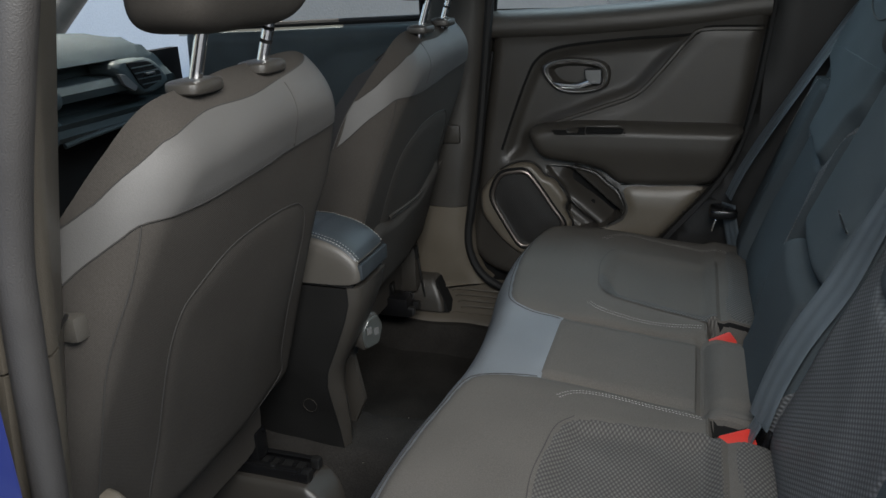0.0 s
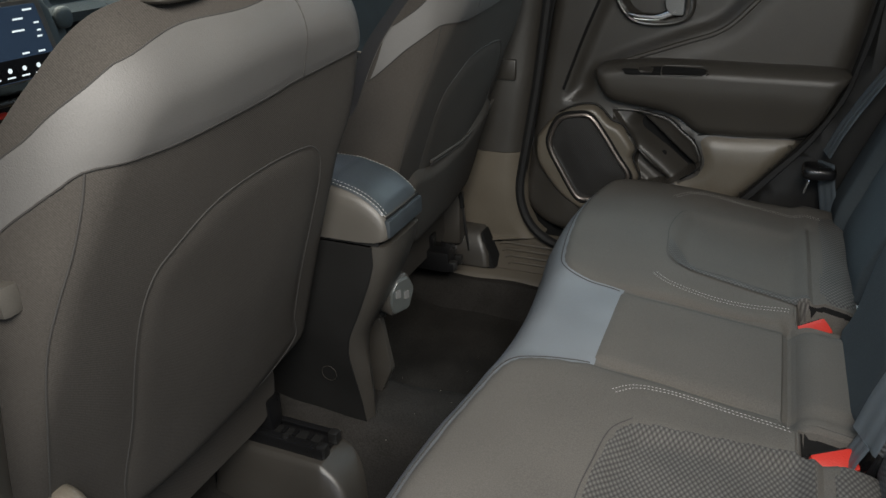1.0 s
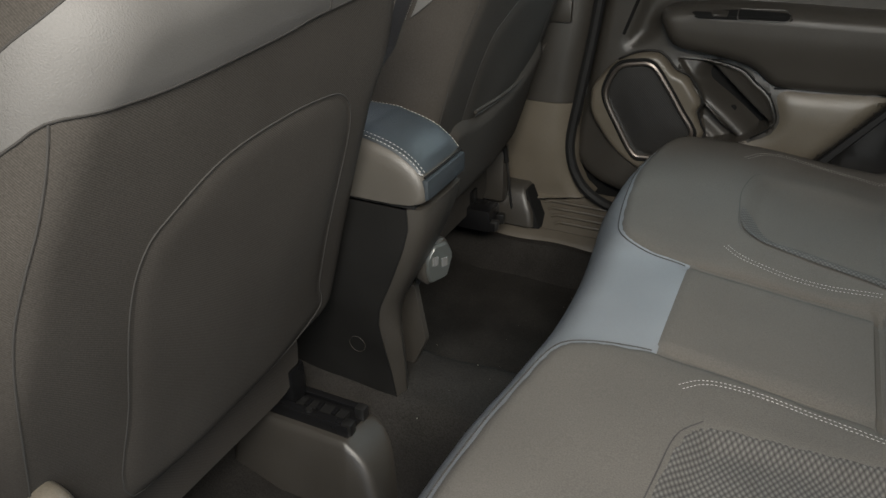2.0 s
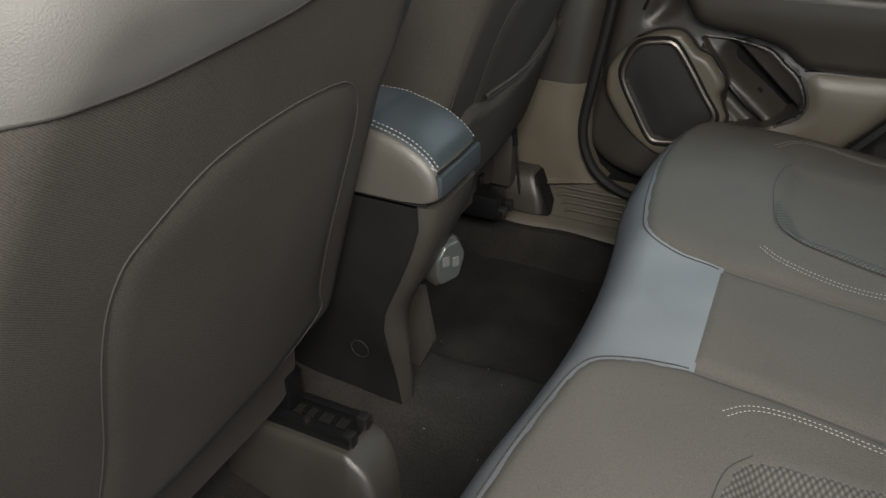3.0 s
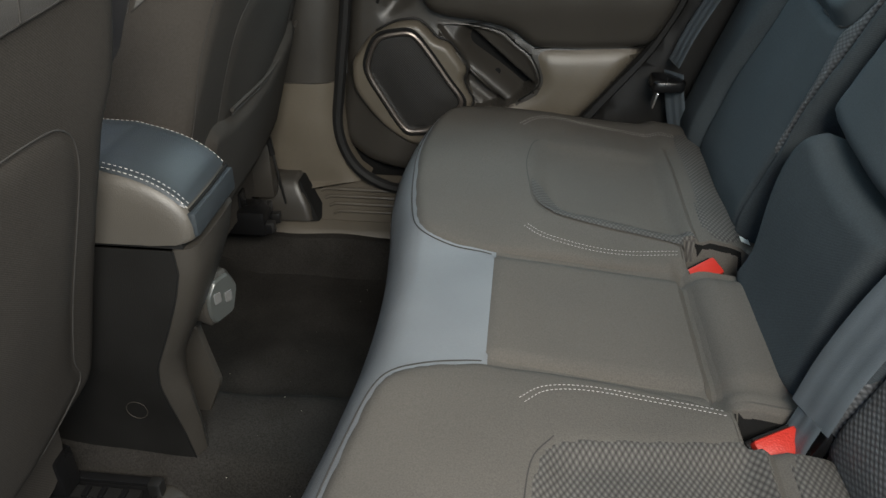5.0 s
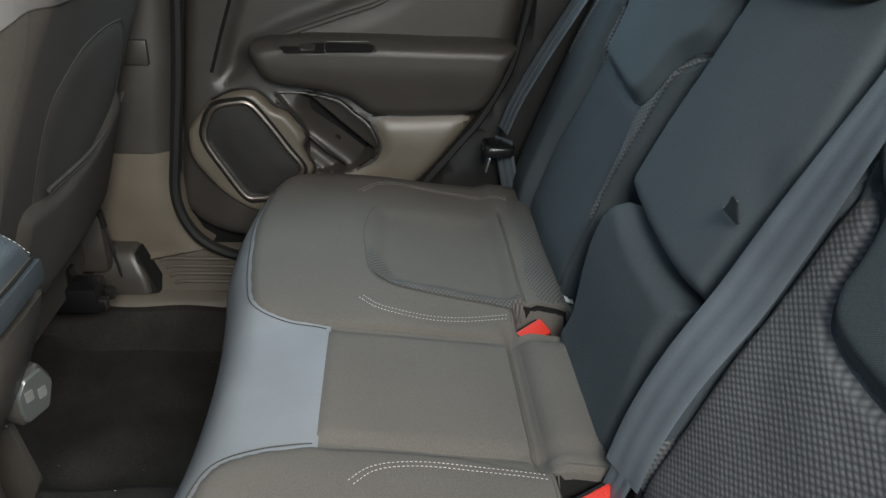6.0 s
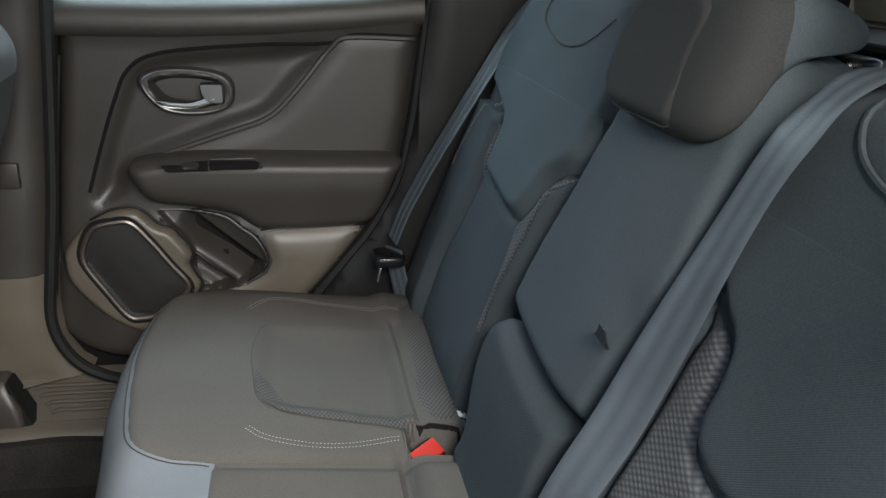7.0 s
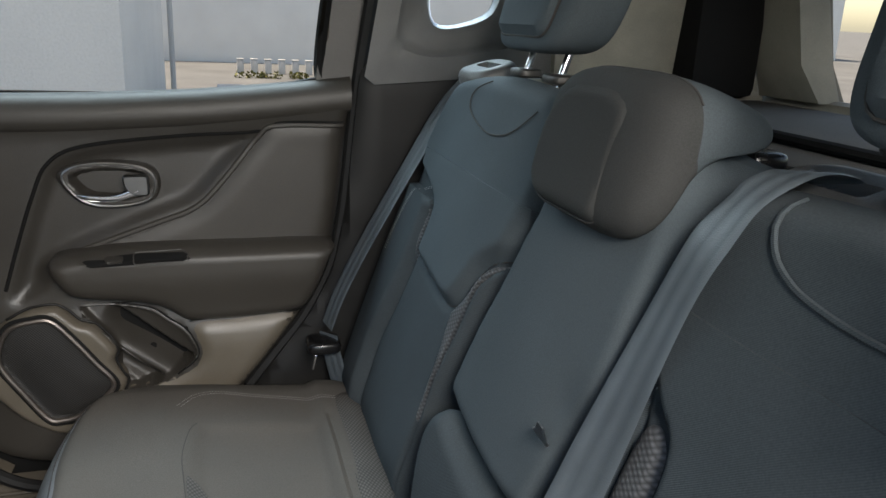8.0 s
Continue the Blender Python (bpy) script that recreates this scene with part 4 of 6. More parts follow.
        part("tag_mark", pad.panel([(0.183, y - 0.004), (0.189, y - 0.004), (0.187, y + 0.003)], 0.0105, 0, 0.01, 0.01, sink=-0.0105), BLACK, t)


rear_bench()


def buckle(name_label, c, yaw, tilt):
    """A belt buckle: black housing with a red press button on its end."""
    e = thing("belt_buckle", c, name_label, "seat belt buckle", "buckles in the bench")
    m = Matrix.Translation(c) @ Euler((radians(tilt[0]), radians(tilt[1]), radians(yaw))).to_matrix().to_4x4()

    def put(g):
        return [np.array(m @ Vector(tuple(map(float, q)))) for q in g[0]], g[1]

    part("housing", put(box((-0.026, -0.016, -0.06), (0.026, 0.016, 0.0), 0.004)), GLOSS, e)
    part("press_button", put(box((-0.023, -0.0135, -0.01), (0.023, 0.0125, 0.010), 0.004)), RED, e, "bright red press button")
    part("slot", put(box((-0.02, 0.0128, -0.01), (0.02, 0.0155, 0.004), 0.001)), BLACK, e)


buckle("black seat belt buckle with red button, sunk in a cushion well", (0.122, 0.137, 0.437), 30, (25, -14))
buckle("black seat belt buckle with red button beside the middle place", (0.134, -0.170, 0.445), 24, (28, -10))

# ---- rear backrest ----
BO, BV, BN = (0.17 - 0.33 * 0.46, 0, 0), np.array((0.33, 0, 1.0)), np.array((-1, 0, 0.33))


def backrest_side(s):
    """One side of the split backrest: a rounded block with a smooth chest panel that runs down into a tongue,
    a bolster along its inner edge, an embossed strip or field beside the tongue and a wing at the door."""
    far = s > 0
    m = lambda pts: np.array(pts, float) * np.array((s, 1))
    if far:
        inner = [(0.206, 0.43), (0.206, 0.545), (0.200, 0.606), (0.181, 0.664), (0.166, 0.715), (0.154, 0.775), (0.144, 0.82), (0.133, 0.86), (0.119, 0.91), (0.114, 0.96), (0.124, 1.0)]
        tongue = curve([(0.139, 0.834), (0.168, 0.822), (0.205, 0.798), (0.23, 0.758), (0.25, 0.734), (0.275, 0.7255), (0.308, 0.725), (0.388, 0.733), (0.43, 0.738), (0.449, 0.752), (0.45, 0.807), (0.46, 0.824), (0.50, 0.836), (0.56, 0.852)], n=5)
        strip = [(0.157, 0.8215), (0.188, 0.792), (0.20, 0.765), (0.208, 0.72), (0.219, 0.665), (0.226, 0.615), (0.229, 0.575), (0.237, 0.575), (0.240, 0.62), (0.242, 0.67), (0.248, 0.712), (0.246, 0.732), (0.226, 0.758), (0.2025, 0.7945)]
        bolster = curve([(0.147, 0.828), (0.157, 0.8215), (0.188, 0.792), (0.20, 0.765), (0.208, 0.72), (0.219, 0.665), (0.229, 0.6), (0.231, 0.5), (0.231, 0.43)], n=5)
    else:
        inner = [(0.125, 0.43), (0.118, 0.54), (0.113, 0.59), (0.115, 0.645), (0.120, 0.68), (0.129, 0.73), (0.137, 0.775), (0.147, 0.80), (0.152, 0.83), (0.150, 0.87), (0.152, 0.92), (0.158, 0.965)]
        tongue = curve([(0.185, 0.83), (0.211, 0.810), (0.227, 0.799), (0.233, 0.774), (0.235, 0.744), (0.248, 0.722), (0.264, 0.713), (0.291, 0.708), (0.344, 0.707), (0.41, 0.72), (0.44, 0.738), (0.45, 0.807), (0.46, 0.824), (0.50, 0.836), (0.56, 0.852)], n=5)
        strip = [(0.178, 0.45), (0.179, 0.56), (0.181, 0.63), (0.187, 0.71), (0.191, 0.77), (0.205, 0.804), (0.2235, 0.796), (0.230, 0.774), (0.232, 0.743), (0.245, 0.719), (0.263, 0.710), (0.291, 0.705), (0.344, 0.704), (0.41, 0.716), (0.455, 0.74), (0.478, 0.70), (0.492, 0.6), (0.49, 0.45)]
        bolster = curve([(0.178, 0.83), (0.19, 0.80), (0.187, 0.77), (0.184, 0.71), (0.178, 0.63), (0.176, 0.55), (0.175, 0.43)], n=5)
    top = [(0.175, 1.026), (0.22, 1.036), (0.36, 1.04), (0.5, 1.03), (0.56, 1.01)] if far else [(0.178, 0.994), (0.21, 1.003), (0.36, 1.008), (0.5, 1.0), (0.56, 0.985)]
    out = curve(inner + top + [(0.59, 0.95), (0.62, 0.8), (0.635, 0.6), (0.63, 0.43)], n=5)
    wing = curve([(0.455, 0.80), (0.463, 0.745), (0.470, 0.70), (0.480, 0.646), (0.497, 0.577), (0.495, 0.517), (0.49, 0.43)], n=5)
    chest = np.vstack([tongue, [(0.572, 0.9), (0.134 if far else 0.176, 0.9)]])

    def relief(p):
        x, z = np.abs(p[:, 0]), p[:, 1]
        q = np.stack([x, z], 1)
        d = near_line(q, tongue)
        h = np.where(inside(q, chest) | (z > 0.9), -0.005 + 0.017 * ease(d / 0.02), -0.007 * np.exp(-(d / 0.006) ** 2))
        b = near_line(q, bolster)
        edge = np.interp(z, bolster[::-1, 1], bolster[::-1, 0])
        h = h + np.where((x < edge) & (z < 0.826), 0.009 * ease(b / 0.014), 0) - 0.006 * np.exp(-(b / 0.005) ** 2)
        wd = near_line(q, wing)
        wx = np.interp(z, wing[::-1, 1], wing[::-1, 0])
        h = h + np.where((x > wx) & (z < 0.83), 0.016 * ease(wd / 0.03), 0) - 0.007 * np.exp(-(wd / 0.006) ** 2)
        h = h - 0.02 * ease((0.5 - z) / 0.1)
        return h + 0.001 * np.sin(x * 41) * np.sin(z * 33)

    pad = Pad(BO, Y, BV, BN, m(out), 0.034, relief, soft=2.6)
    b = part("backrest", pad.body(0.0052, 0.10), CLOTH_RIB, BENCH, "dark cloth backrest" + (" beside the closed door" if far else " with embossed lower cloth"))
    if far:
        b.data.materials.append(CLOTH_SKYLIT)
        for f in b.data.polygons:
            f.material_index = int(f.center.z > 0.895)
    part("chest_panel", pad.panel(m(chest), 0.0012, 0.0006, 0.008, 0.0052, sink=-0.0009), CLOTH_SKYLIT if far else CLOTH_RIB, b, "smooth cloth upper panel")
    part("mesh_edge" if far else "lower_panel", pad.panel(m(curve(strip, closed=True, n=4)), 0.0022, 0.0012, 0.008, 0.0052, sink=-0.001), MESH_BACK, b, "embossed cloth " + ("strip" if far else "lower panel"))
    if far:
        part("mesh_edge", pad.panel(m(curve([(0.452, 0.80), (0.452, 0.752), (0.458, 0.735), (0.468, 0.72), (0.474, 0.755), (0.468, 0.80), (0.462, 0.818)], closed=True, n=4)), 0.0016, 0.001, 0.008, 0.005, sink=0.001), MESH_BACK, b)
    for k in (0.0, 0.007):
        part("stitching", pad.stitch(curve(m([(0.500 + k, 0.846), (0.520 + k, 0.838), (0.545 + k, 0.815), (0.562 + k, 0.785), (0.572 + k, 0.745), (0.575 + k, 0.71)]), n=6), lift=0.003), STITCH, b)
    part("chest_seam", tube(pad.at(even(m(tongue), 0.006), 0.0), 0.0011, 6), SEAM, b)
    part("wing_seam", tube(pad.at(even(m(wing), 0.006), 0.0), 0.001, 6), SEAM, b)
    # rounded mark under the head restraint
    mark = curve([(0.19, 1.0), (0.229, 0.976), (0.271, 0.960), (0.331, 0.955), (0.408, 0.969), (0.437, 0.984), (0.435, 1.004), (0.393, 1.023)] if far else [(0.244, 0.999), (0.247, 0.984), (0.251, 0.971), (0.262, 0.957), (0.28, 0.947), (0.304, 0.94), (0.354, 0.935), (0.42, 0.938), (0.47, 0.96)], n=5)
    part("mark_seam", pad.strip(m(mark), 0.0012 if far else 0.0026, 0.001 if far else 0.0024, 0.0022), SEAM if far else CLOTH_RIB, b)
    # belt guide on the shoulder: a raised bezel round a slot
    gx, gc = (0.53, np.array((0.392, 0, 1.03))) if far else (0.212, np.array((0.411, 0, 0.990)))
    loop = rounded([(-0.036, -0.056), (0.012, -0.062), (0.036, -0.035), (0.036, 0.035), (0.012, 0.062), (-0.036, 0.056), (-0.05, 0.03), (-0.05, -0.03)], 0.016)
    gp = Pad(gc + np.array((0, s * gx, 0.012)), (0.96, 0, 0.28), Y, (-0.28, 0, 0.96), loop, 0.01, lambda p: -0.014 * ease((0.011 - np.abs(p[:, 0] + 0.002)) / 0.005) * ease((0.036 - np.abs(p[:, 1])) / 0.006))
    g = part("belt_guide", gp.body(0.004, 0.026), GREYTRIM, b, "black plastic belt guide")
    part("guide_slot", slab(rounded([(-0.008, -0.03), (0.005, -0.03), (0.005, 0.03), (-0.008, 0.03)], 0.003), gc + np.array((0, s * gx, 0.0005)), (0.96, 0, 0.28), Y, (-0.28, 0, 0.96), 0.002, 0.0004), BLACK, g)
    return pad


backrest_side(1)
backrest_side(-1)


def backrest_centre():
    up = curve([(0.1, 0.917), (0.113, 0.871), (0.126, 0.814), (0.144, 0.754), (0.155, 0.693), (0.156, 0.663), (0.138, 0.650), (0.06, 0.642), (-0.03, 0.637), (-0.08, 0.640), (-0.104, 0.648), (-0.109, 0.676), (-0.118, 0.724), (-0.127, 0.768), (-0.137, 0.79), (-0.142, 0.824), (-0.139, 0.87), (-0.14, 0.908), (-0.138, 0.98), (-0.10, 1.02), (0.0, 1.026), (0.075, 1.02), (0.098, 0.98)], closed=True, n=4)
    pad = Pad(np.array(BO) + BN * 0.012, Y, BV, BN, up, 0.022, lambda p: 0.005 * np.cos(p[:, 0] * 12) - 0.006 * np.exp(-((p[:, 0] + 0.10) ** 2 + (p[:, 1] - 0.757) ** 2) / 0.0009), soft=2.8)
    b = part("middle_backrest", pad.body(0.0065, 0.10), CLOTH_SKYLIT, BENCH, "narrow middle backrest with fold-down armrest")
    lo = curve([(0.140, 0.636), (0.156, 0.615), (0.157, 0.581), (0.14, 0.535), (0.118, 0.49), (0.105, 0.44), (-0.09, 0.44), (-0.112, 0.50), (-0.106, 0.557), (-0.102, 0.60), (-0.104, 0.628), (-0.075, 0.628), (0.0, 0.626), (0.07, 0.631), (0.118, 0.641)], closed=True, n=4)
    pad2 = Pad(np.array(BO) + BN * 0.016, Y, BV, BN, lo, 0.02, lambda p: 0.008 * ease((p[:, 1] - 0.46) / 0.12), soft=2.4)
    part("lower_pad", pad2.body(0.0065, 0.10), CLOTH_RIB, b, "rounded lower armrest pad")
    part("backing", slab([(-0.17, 0.42), (0.22, 0.42), (0.2, 1.0), (-0.17, 1.0)], np.array(BO) - BN * 0.045, Y, BV, BN / np.linalg.norm(BN), 0.02, 0.003), BLACK, b, "black backing in the gaps")
    # pull tab
    q = pad.at([(-0.098, 0.738)], 0.002)[0]
    n1 = BN / np.linalg.norm(BN)
    lift = 0.5 * n1 + 0.86 * Z
    tab = rounded([(0.02, 0.0), (-0.012, -0.001), (-0.030, 0.030), (-0.022, 0.033), (0.002, 0.012)], 0.002)
    part("pull_tab", slab(tab, q + n1 * 0.012 - 0.012 * Z, Y, lift, np.cross(Y, lift), 0.0016, 0.0005), LEATHER, b, "black fabric pull loop")
    part("tab_edge", tube([q + n1 * 0.012 - 0.012 * Z + a * Y for a in (0.02, 0.0, -0.012)], 0.0017, 6), SATIN, b)
    return pad


backrest_centre()


# ---- head restraints ----
def head_restraint(c, size, label, posts, lean=0.33, cloth=None):
    e = thing("head_restraint", (c[0], c[1], c[2] - size[2]), label, "headrest", "head restraints")

    def bend(v):
        w = v.copy()
        w[:, 0] += lean * w[:, 2]
        w[:, 0] += 0.10 * (w[:, 1] / size[1]) ** 2 * size[0]
        w[:, 1] *= 1 + 0.09 * (w[:, 2] / size[2])
        return w

    part("pad", blob(c, size, 5.2, 44, 28, bend), cloth or CLOTH_SKYLIT, e)
    return e


def posts_and_collars(e, top, bottoms, collar=(0.016, 0.026, 0.007), r=0.0055):
    for b in bottoms:
        t = np.array(b) + np.array((0.33, 0, 1)) * (top - b[2])
        part("post", tube([np.array(b) - np.array((0.33, 0, 1)) * 0.03, t], r, 12), CHROME, e, "chrome post")
        part("collar", blob(np.array(b), collar, 4, 20, 10), PLASTIC, e, "dark plastic collar")


# ---- front seats ----
SO, SV, SN = (-0.43 - 0.33 * 0.86, 0, 0), np.array((0.33, 0, 1.0)), np.array((1, 0, -0.33))


def front_seat(c, near, back=0.0):
    """A front seat seen from behind; c: its middle across the car."""
    w = thing("front_seat_assembly", (-0.75, c, 0.15), "dark cloth front seat " + ("with a seamed back panel" if near else "with a sewn map pocket") + ", grey shoulder band", "car seat", "front seats")
    m = lambda pts: np.array(pts, float) + np.array((c, 0))
    half = [(0.0, 0.945), (0.07, 0.946), (0.13, 0.948), (0.175, 0.945), (0.21, 0.93), (0.236, 0.90), (0.253, 0.86), (0.265, 0.815), (0.274, 0.765), (0.281, 0.70), (0.287, 0.6), (0.292, 0.48), (0.284, 0.415), (0.24, 0.385), (0.15, 0.372), (0.0, 0.366)]
    left = [(0.07, 0.938), (0.12, 0.933), (0.15, 0.922), (0.177, 0.90), (0.201, 0.866), (0.222, 0.825), (0.243, 0.77), (0.262, 0.70)] + half[10:-1]
    out = m(curve(half + [(-a, b) for a, b in left[::-1]], closed=True, n=5))

    def relief(p):
        x, z = p[:, 0] - c, p[:, 1]
        w0 = 0.186 + 0.085 * (0.86 - z) - 0.5 * np.clip(z - 0.9, 0, 1) + 0.035 * ease((z - 0.72) / 0.1)
        seam = np.interp(z, [0.5, 0.6, 0.7, 0.745, 0.8, 0.85, 0.95], [0.232, 0.236, 0.234, 0.222, 0.208, 0.2, 0.17])
        w0 = np.where(x < 0, seam - 0.012, w0)
        d = np.clip(np.abs(x) - w0, 0, 0.12)
        h = -8.0 * d**2 - np.where(x < 0, 0.35 * np.clip(d - 0.008, 0, 1), 0) - 0.045 * ease((z - 0.93) / 0.09) - 0.05 * x**2
        h += 0.006 * ease((0.55 - z) / 0.2) * ease((0.2 - np.abs(x)) / 0.1)
        return h + 0.002 * np.sin(x * 17) * np.sin(z * 13)

    pad = Pad(np.array(SO) - back * X, Y, SV, SN, out, 0.058, relief, soft=2.2)

    def drawn(p):
        """The way in which the sides run forward: falling over the top, gently at the flanks."""
        f = ease((abs(p[0] - c) - 0.06) / 0.09)
        return np.array((-1, 1.15 * f if p[0] < c else 0, -0.75 + 0.43 * f * ease((0.93 - p[1]) / 0.06)))

    part("backrest", pad.body(0.0075, 0.078, 0.0, way=drawn, rows=2), CLOTH_BACK, w)
    line1 = [(-0.26, 0.755), (-0.236, 0.80), (-0.214, 0.835), (-0.202, 0.852), (-0.188, 0.871), (-0.17, 0.888), (-0.15, 0.903), (-0.139, 0.908), (-0.109, 0.9175), (-0.066, 0.924), (0.0, 0.927), (0.055, 0.931), (0.136, 0.938), (0.2, 0.942), (0.32, 0.946)]
    line2 = [(-0.27, 0.70), (-0.25, 0.74), (-0.227, 0.784), (-0.213, 0.806), (-0.2, 0.8235), (-0.184, 0.838), (-0.157, 0.843), (-0.107, 0.843), (-0.045, 0.8465), (0.03, 0.851), (0.06, 0.855), (0.12, 0.859), (0.203, 0.867), (0.25, 0.874), (0.34, 0.883)]

    def within(pts):
        """The outline's points that lie inside the backrest."""
        a = even(pts, 0.006)
        return a[inside(a, out)]

    top, low = curve(m(line1), n=6), curve(m(line2), n=6)
    ring = clip_convex(np.vstack([top, low[::-1]]), out)
    top, low = within(top), within(low)
    # the band goes on round the flank
    flank = out[(out[:, 0] < c - 0.1) & (out[:, 1] > 0.6)]
    flank = flank[np.argsort(flank[:, 1])]
    grid = []
    for f in np.linspace(0, 1, 13):
        for v in np.linspace(low[0][1] - 0.06 * f, top[0][1] - 0.075 * f, 13):
            p = np.array((np.interp(v, flank[:, 1], flank[:, 0]), v))
            grid.append(pad.at([p], 0.002)[0] + drawn(p) * 0.0785 * f + np.array((0.0005, -0.0022, 0)))
    part("flank_band", (grid, [[i * 13 + k, i * 13 + k + 1, (i + 1) * 13 + k + 1, (i + 1) * 13 + k] for i in range(12) for k in range(12)]), BAND, w)
    part("shoulder_band", pad.panel(ring, 0.0022, 0.0008, 0.01, 0.006, sink=-0.0018), BAND, w, "smooth grey vinyl band")
    for ln in (top, low):
        part("band_seam", pad.strip(ln, 0.0011, 0.0009, 0.0014), SEAM, w)
    part("band_seam", pad.strip(within(m(curve([(0.082 * (1 if near else -1), 0.93), (0.08 * (1 if near else -1), 0.89), (0.086 * (1 if near else -1), 0.8585)], n=6))), 0.0009, 0.0008, 0.0028), SEAM, w)
    part("stitching", pad.stitch(m(curve([(-0.112, 0.9225), (-0.117, 0.929), (-0.122, 0.936)], n=5)), length=0.003, gap=0.0008, lift=0.0015), SEAM, w)
    part("side_seam", pad.strip(m(curve([(-0.184, 0.8365), (-0.190, 0.812), (-0.196, 0.79), (-0.202, 0.77), (-0.212, 0.74), (-0.2225, 0.70), (-0.2275, 0.655), (-0.2275, 0.604), (-0.225, 0.55), (-0.222, 0.46)], n=6)), 0.0010, 0.0008, 0.0008), SEAM, w)
    pocket = curve([(-0.118, 0.42), (-0.123, 0.55), (-0.126, 0.66), (-0.115, 0.712), (-0.09, 0.735), (-0.031, 0.764), (0.05, 0.772), (0.12, 0.769), (0.146, 0.761), (0.165, 0.743), (0.176, 0.708), (0.178, 0.64), (0.18, 0.575), (0.19, 0.498), (0.2, 0.44), (0.04, 0.398)], closed=True, n=5)
    part("map_pocket", pad.panel(m(pocket), 0.0004, 0.002, 0.025, 0.008, sink=0.0012), CLOTH_BACK, w, "dark cloth back panel")
    part("pocket_seam", tube(pad.at(even(m(pocket), 0.006, True), 0.0002), 0.0008, 6, closed=True), SEAM, w)
    if not near:
        part("net_pocket", pad.panel(m(curve([(-0.16, 0.44), (-0.17, 0.55), (-0.15, 0.585), (-0.05, 0.575), (0.07, 0.59), (0.16, 0.63), (0.2, 0.635), (0.215, 0.55), (0.21, 0.43), (0.0, 0.395)], closed=True, n=5)), 0.006, 0.006, 0.02, 0.012), CLOTH_BACK, w, "sewn map pocket")
        part("pocket_edge", pad.strip(curve(m([(-0.09, 0.588), (0.03, 0.586), (0.1, 0.592), (0.165, 0.605), (0.215, 0.63)]), n=5), 0.0035, 0.003, 0.007), CLOTH_BACK, w, "elastic pocket edge")
        part("pocket_edge", pad.strip(curve(m([(-0.09, 0.582), (0.03, 0.58), (0.1, 0.586), (0.165, 0.599), (0.217, 0.624)]), n=5), 0.0014, 0.001, 0.0085), SEAM, w)
    # seat cushion and side shields below
    rings = []
    for x, z0, z1, hw in ((-1.15, 0.30, 0.44, 0.22), (-1.1, 0.28, 0.48, 0.24), (-0.9, 0.26, 0.49, 0.25), (-0.72, 0.27, 0.47, 0.25), (-0.64, 0.28, 0.44, 0.24)):
        q = rounded([(c - hw, z0), (c + hw, z0), (c + hw, z1), (c - hw, z1)], 0.06)
        rings.append([(x, a, b) for a, b in q])
    part("seat_cushion", loft(rings), CLOTH_BACK, w)
    for s in (-1, 1):
        part("side_shield", box((-1.0, c + s * 0.245 - 0.018, 0.27), (-0.69 if near else -0.6, c + s * 0.245 + 0.018, 0.40), 0.012), PLASTIC, w)
        part("recliner_link", box((-0.72, c + s * 0.235 - 0.01, 0.28), (-0.66, c + s * 0.235 + 0.01, 0.42), 0.008), BLACK, w)
        if near != (s > 0) and near:
            continue
        if not near and s < 0:
            continue
        y, z0, xe = (c + 0.225, 0.238, -0.535) if near else (c + 0.15, 0.252, -0.575)
        r = part("runner", box((-1.1, y - 0.026, z0), (xe - 0.004, y + 0.026, z0 + 0.006), 0.002), GLOSS, w, "black steel seat runner")
        for q in (-1, 1):
            part("runner_wall", box((-1.1, y + q * 0.0245 - 0.0025, z0), (xe - 0.002, y + q * 0.0245 + 0.0025, z0 + 0.02), 0.0015), GLOSS, r)
            part("runner_lip", box((-1.1, y + q * 0.019 - 0.005, z0 + 0.0185), (xe - 0.006, y + q * 0.019 + 0.005, z0 + 0.022), 0.0012), GLOSS, r)
            part("runner_cap", box((xe - 0.014, y + q * 0.018 - 0.008, z0 + 0.002), (xe + 0.003, y + q * 0.018 + 0.008, z0 + 0.024), 0.004), STEEL, r, "worn steel runner end")
        part("inner_rail", box((-1.1, y - 0.011, z0 + 0.004), (xe - 0.02, y + 0.011, z0 + 0.015), 0.002), BLACK, r)
        for x in (0.035, 0.062, 0.082):
            part("runner_tooth", box((xe - x - 0.006, y - 0.008, z0 + 0.014), (xe - x, y + 0.008, z0 + 0.019), 0.001), GLOSS, r)
        part("runner_bolt", tube([(xe - 0.07, y - 0.02, z0 + 0.021), (xe - 0.07, y - 0.02, z0 + 0.026)], 0.005, 8), STEEL, r)
        if not near:
            part("lock_box", box((-0.665, y - 0.03, z0 - 0.004), (-0.588, y + 0.03, z0 + 0.046), 0.008), GLOSS, w, "black seat lock housing")
        part("link_bar", box((-0.70, y - 0.014, z0 + 0.015), (-0.635, y + 0.02, z0 + 0.075), 0.006), GLOSS, w)
        if near:
            foot = curve([(-0.72, 0.0), (-0.72, 0.105), (-0.66, 0.108), (-0.545, 0.108), (-0.52, 0.102), (-0.49, 0.076), (-0.468, 0.03), (-0.455, 0.0)], n=4)
            rings = []
            for dy, k, dx in ((-0.066, 0.0, 0.0), (-0.056, 0.5, 0.0), (-0.048, 0.72, 0.003), (-0.042, 0.90, 0.006), (-0.037, 0.98, 0.008), (-0.032, 1.0, 0.009), (0.03, 1.0, 0.009), (0.036, 0.96, 0.006), (0.041, 0.8, 0.0), (0.045, 0.0, 0.0)):
                rings.append([(a - dx, y + dy, 0.131 + b * k) for a, b in foot])
            part("runner_cover", loft(rings), PLASTIC, r, "plastic runner end cover")
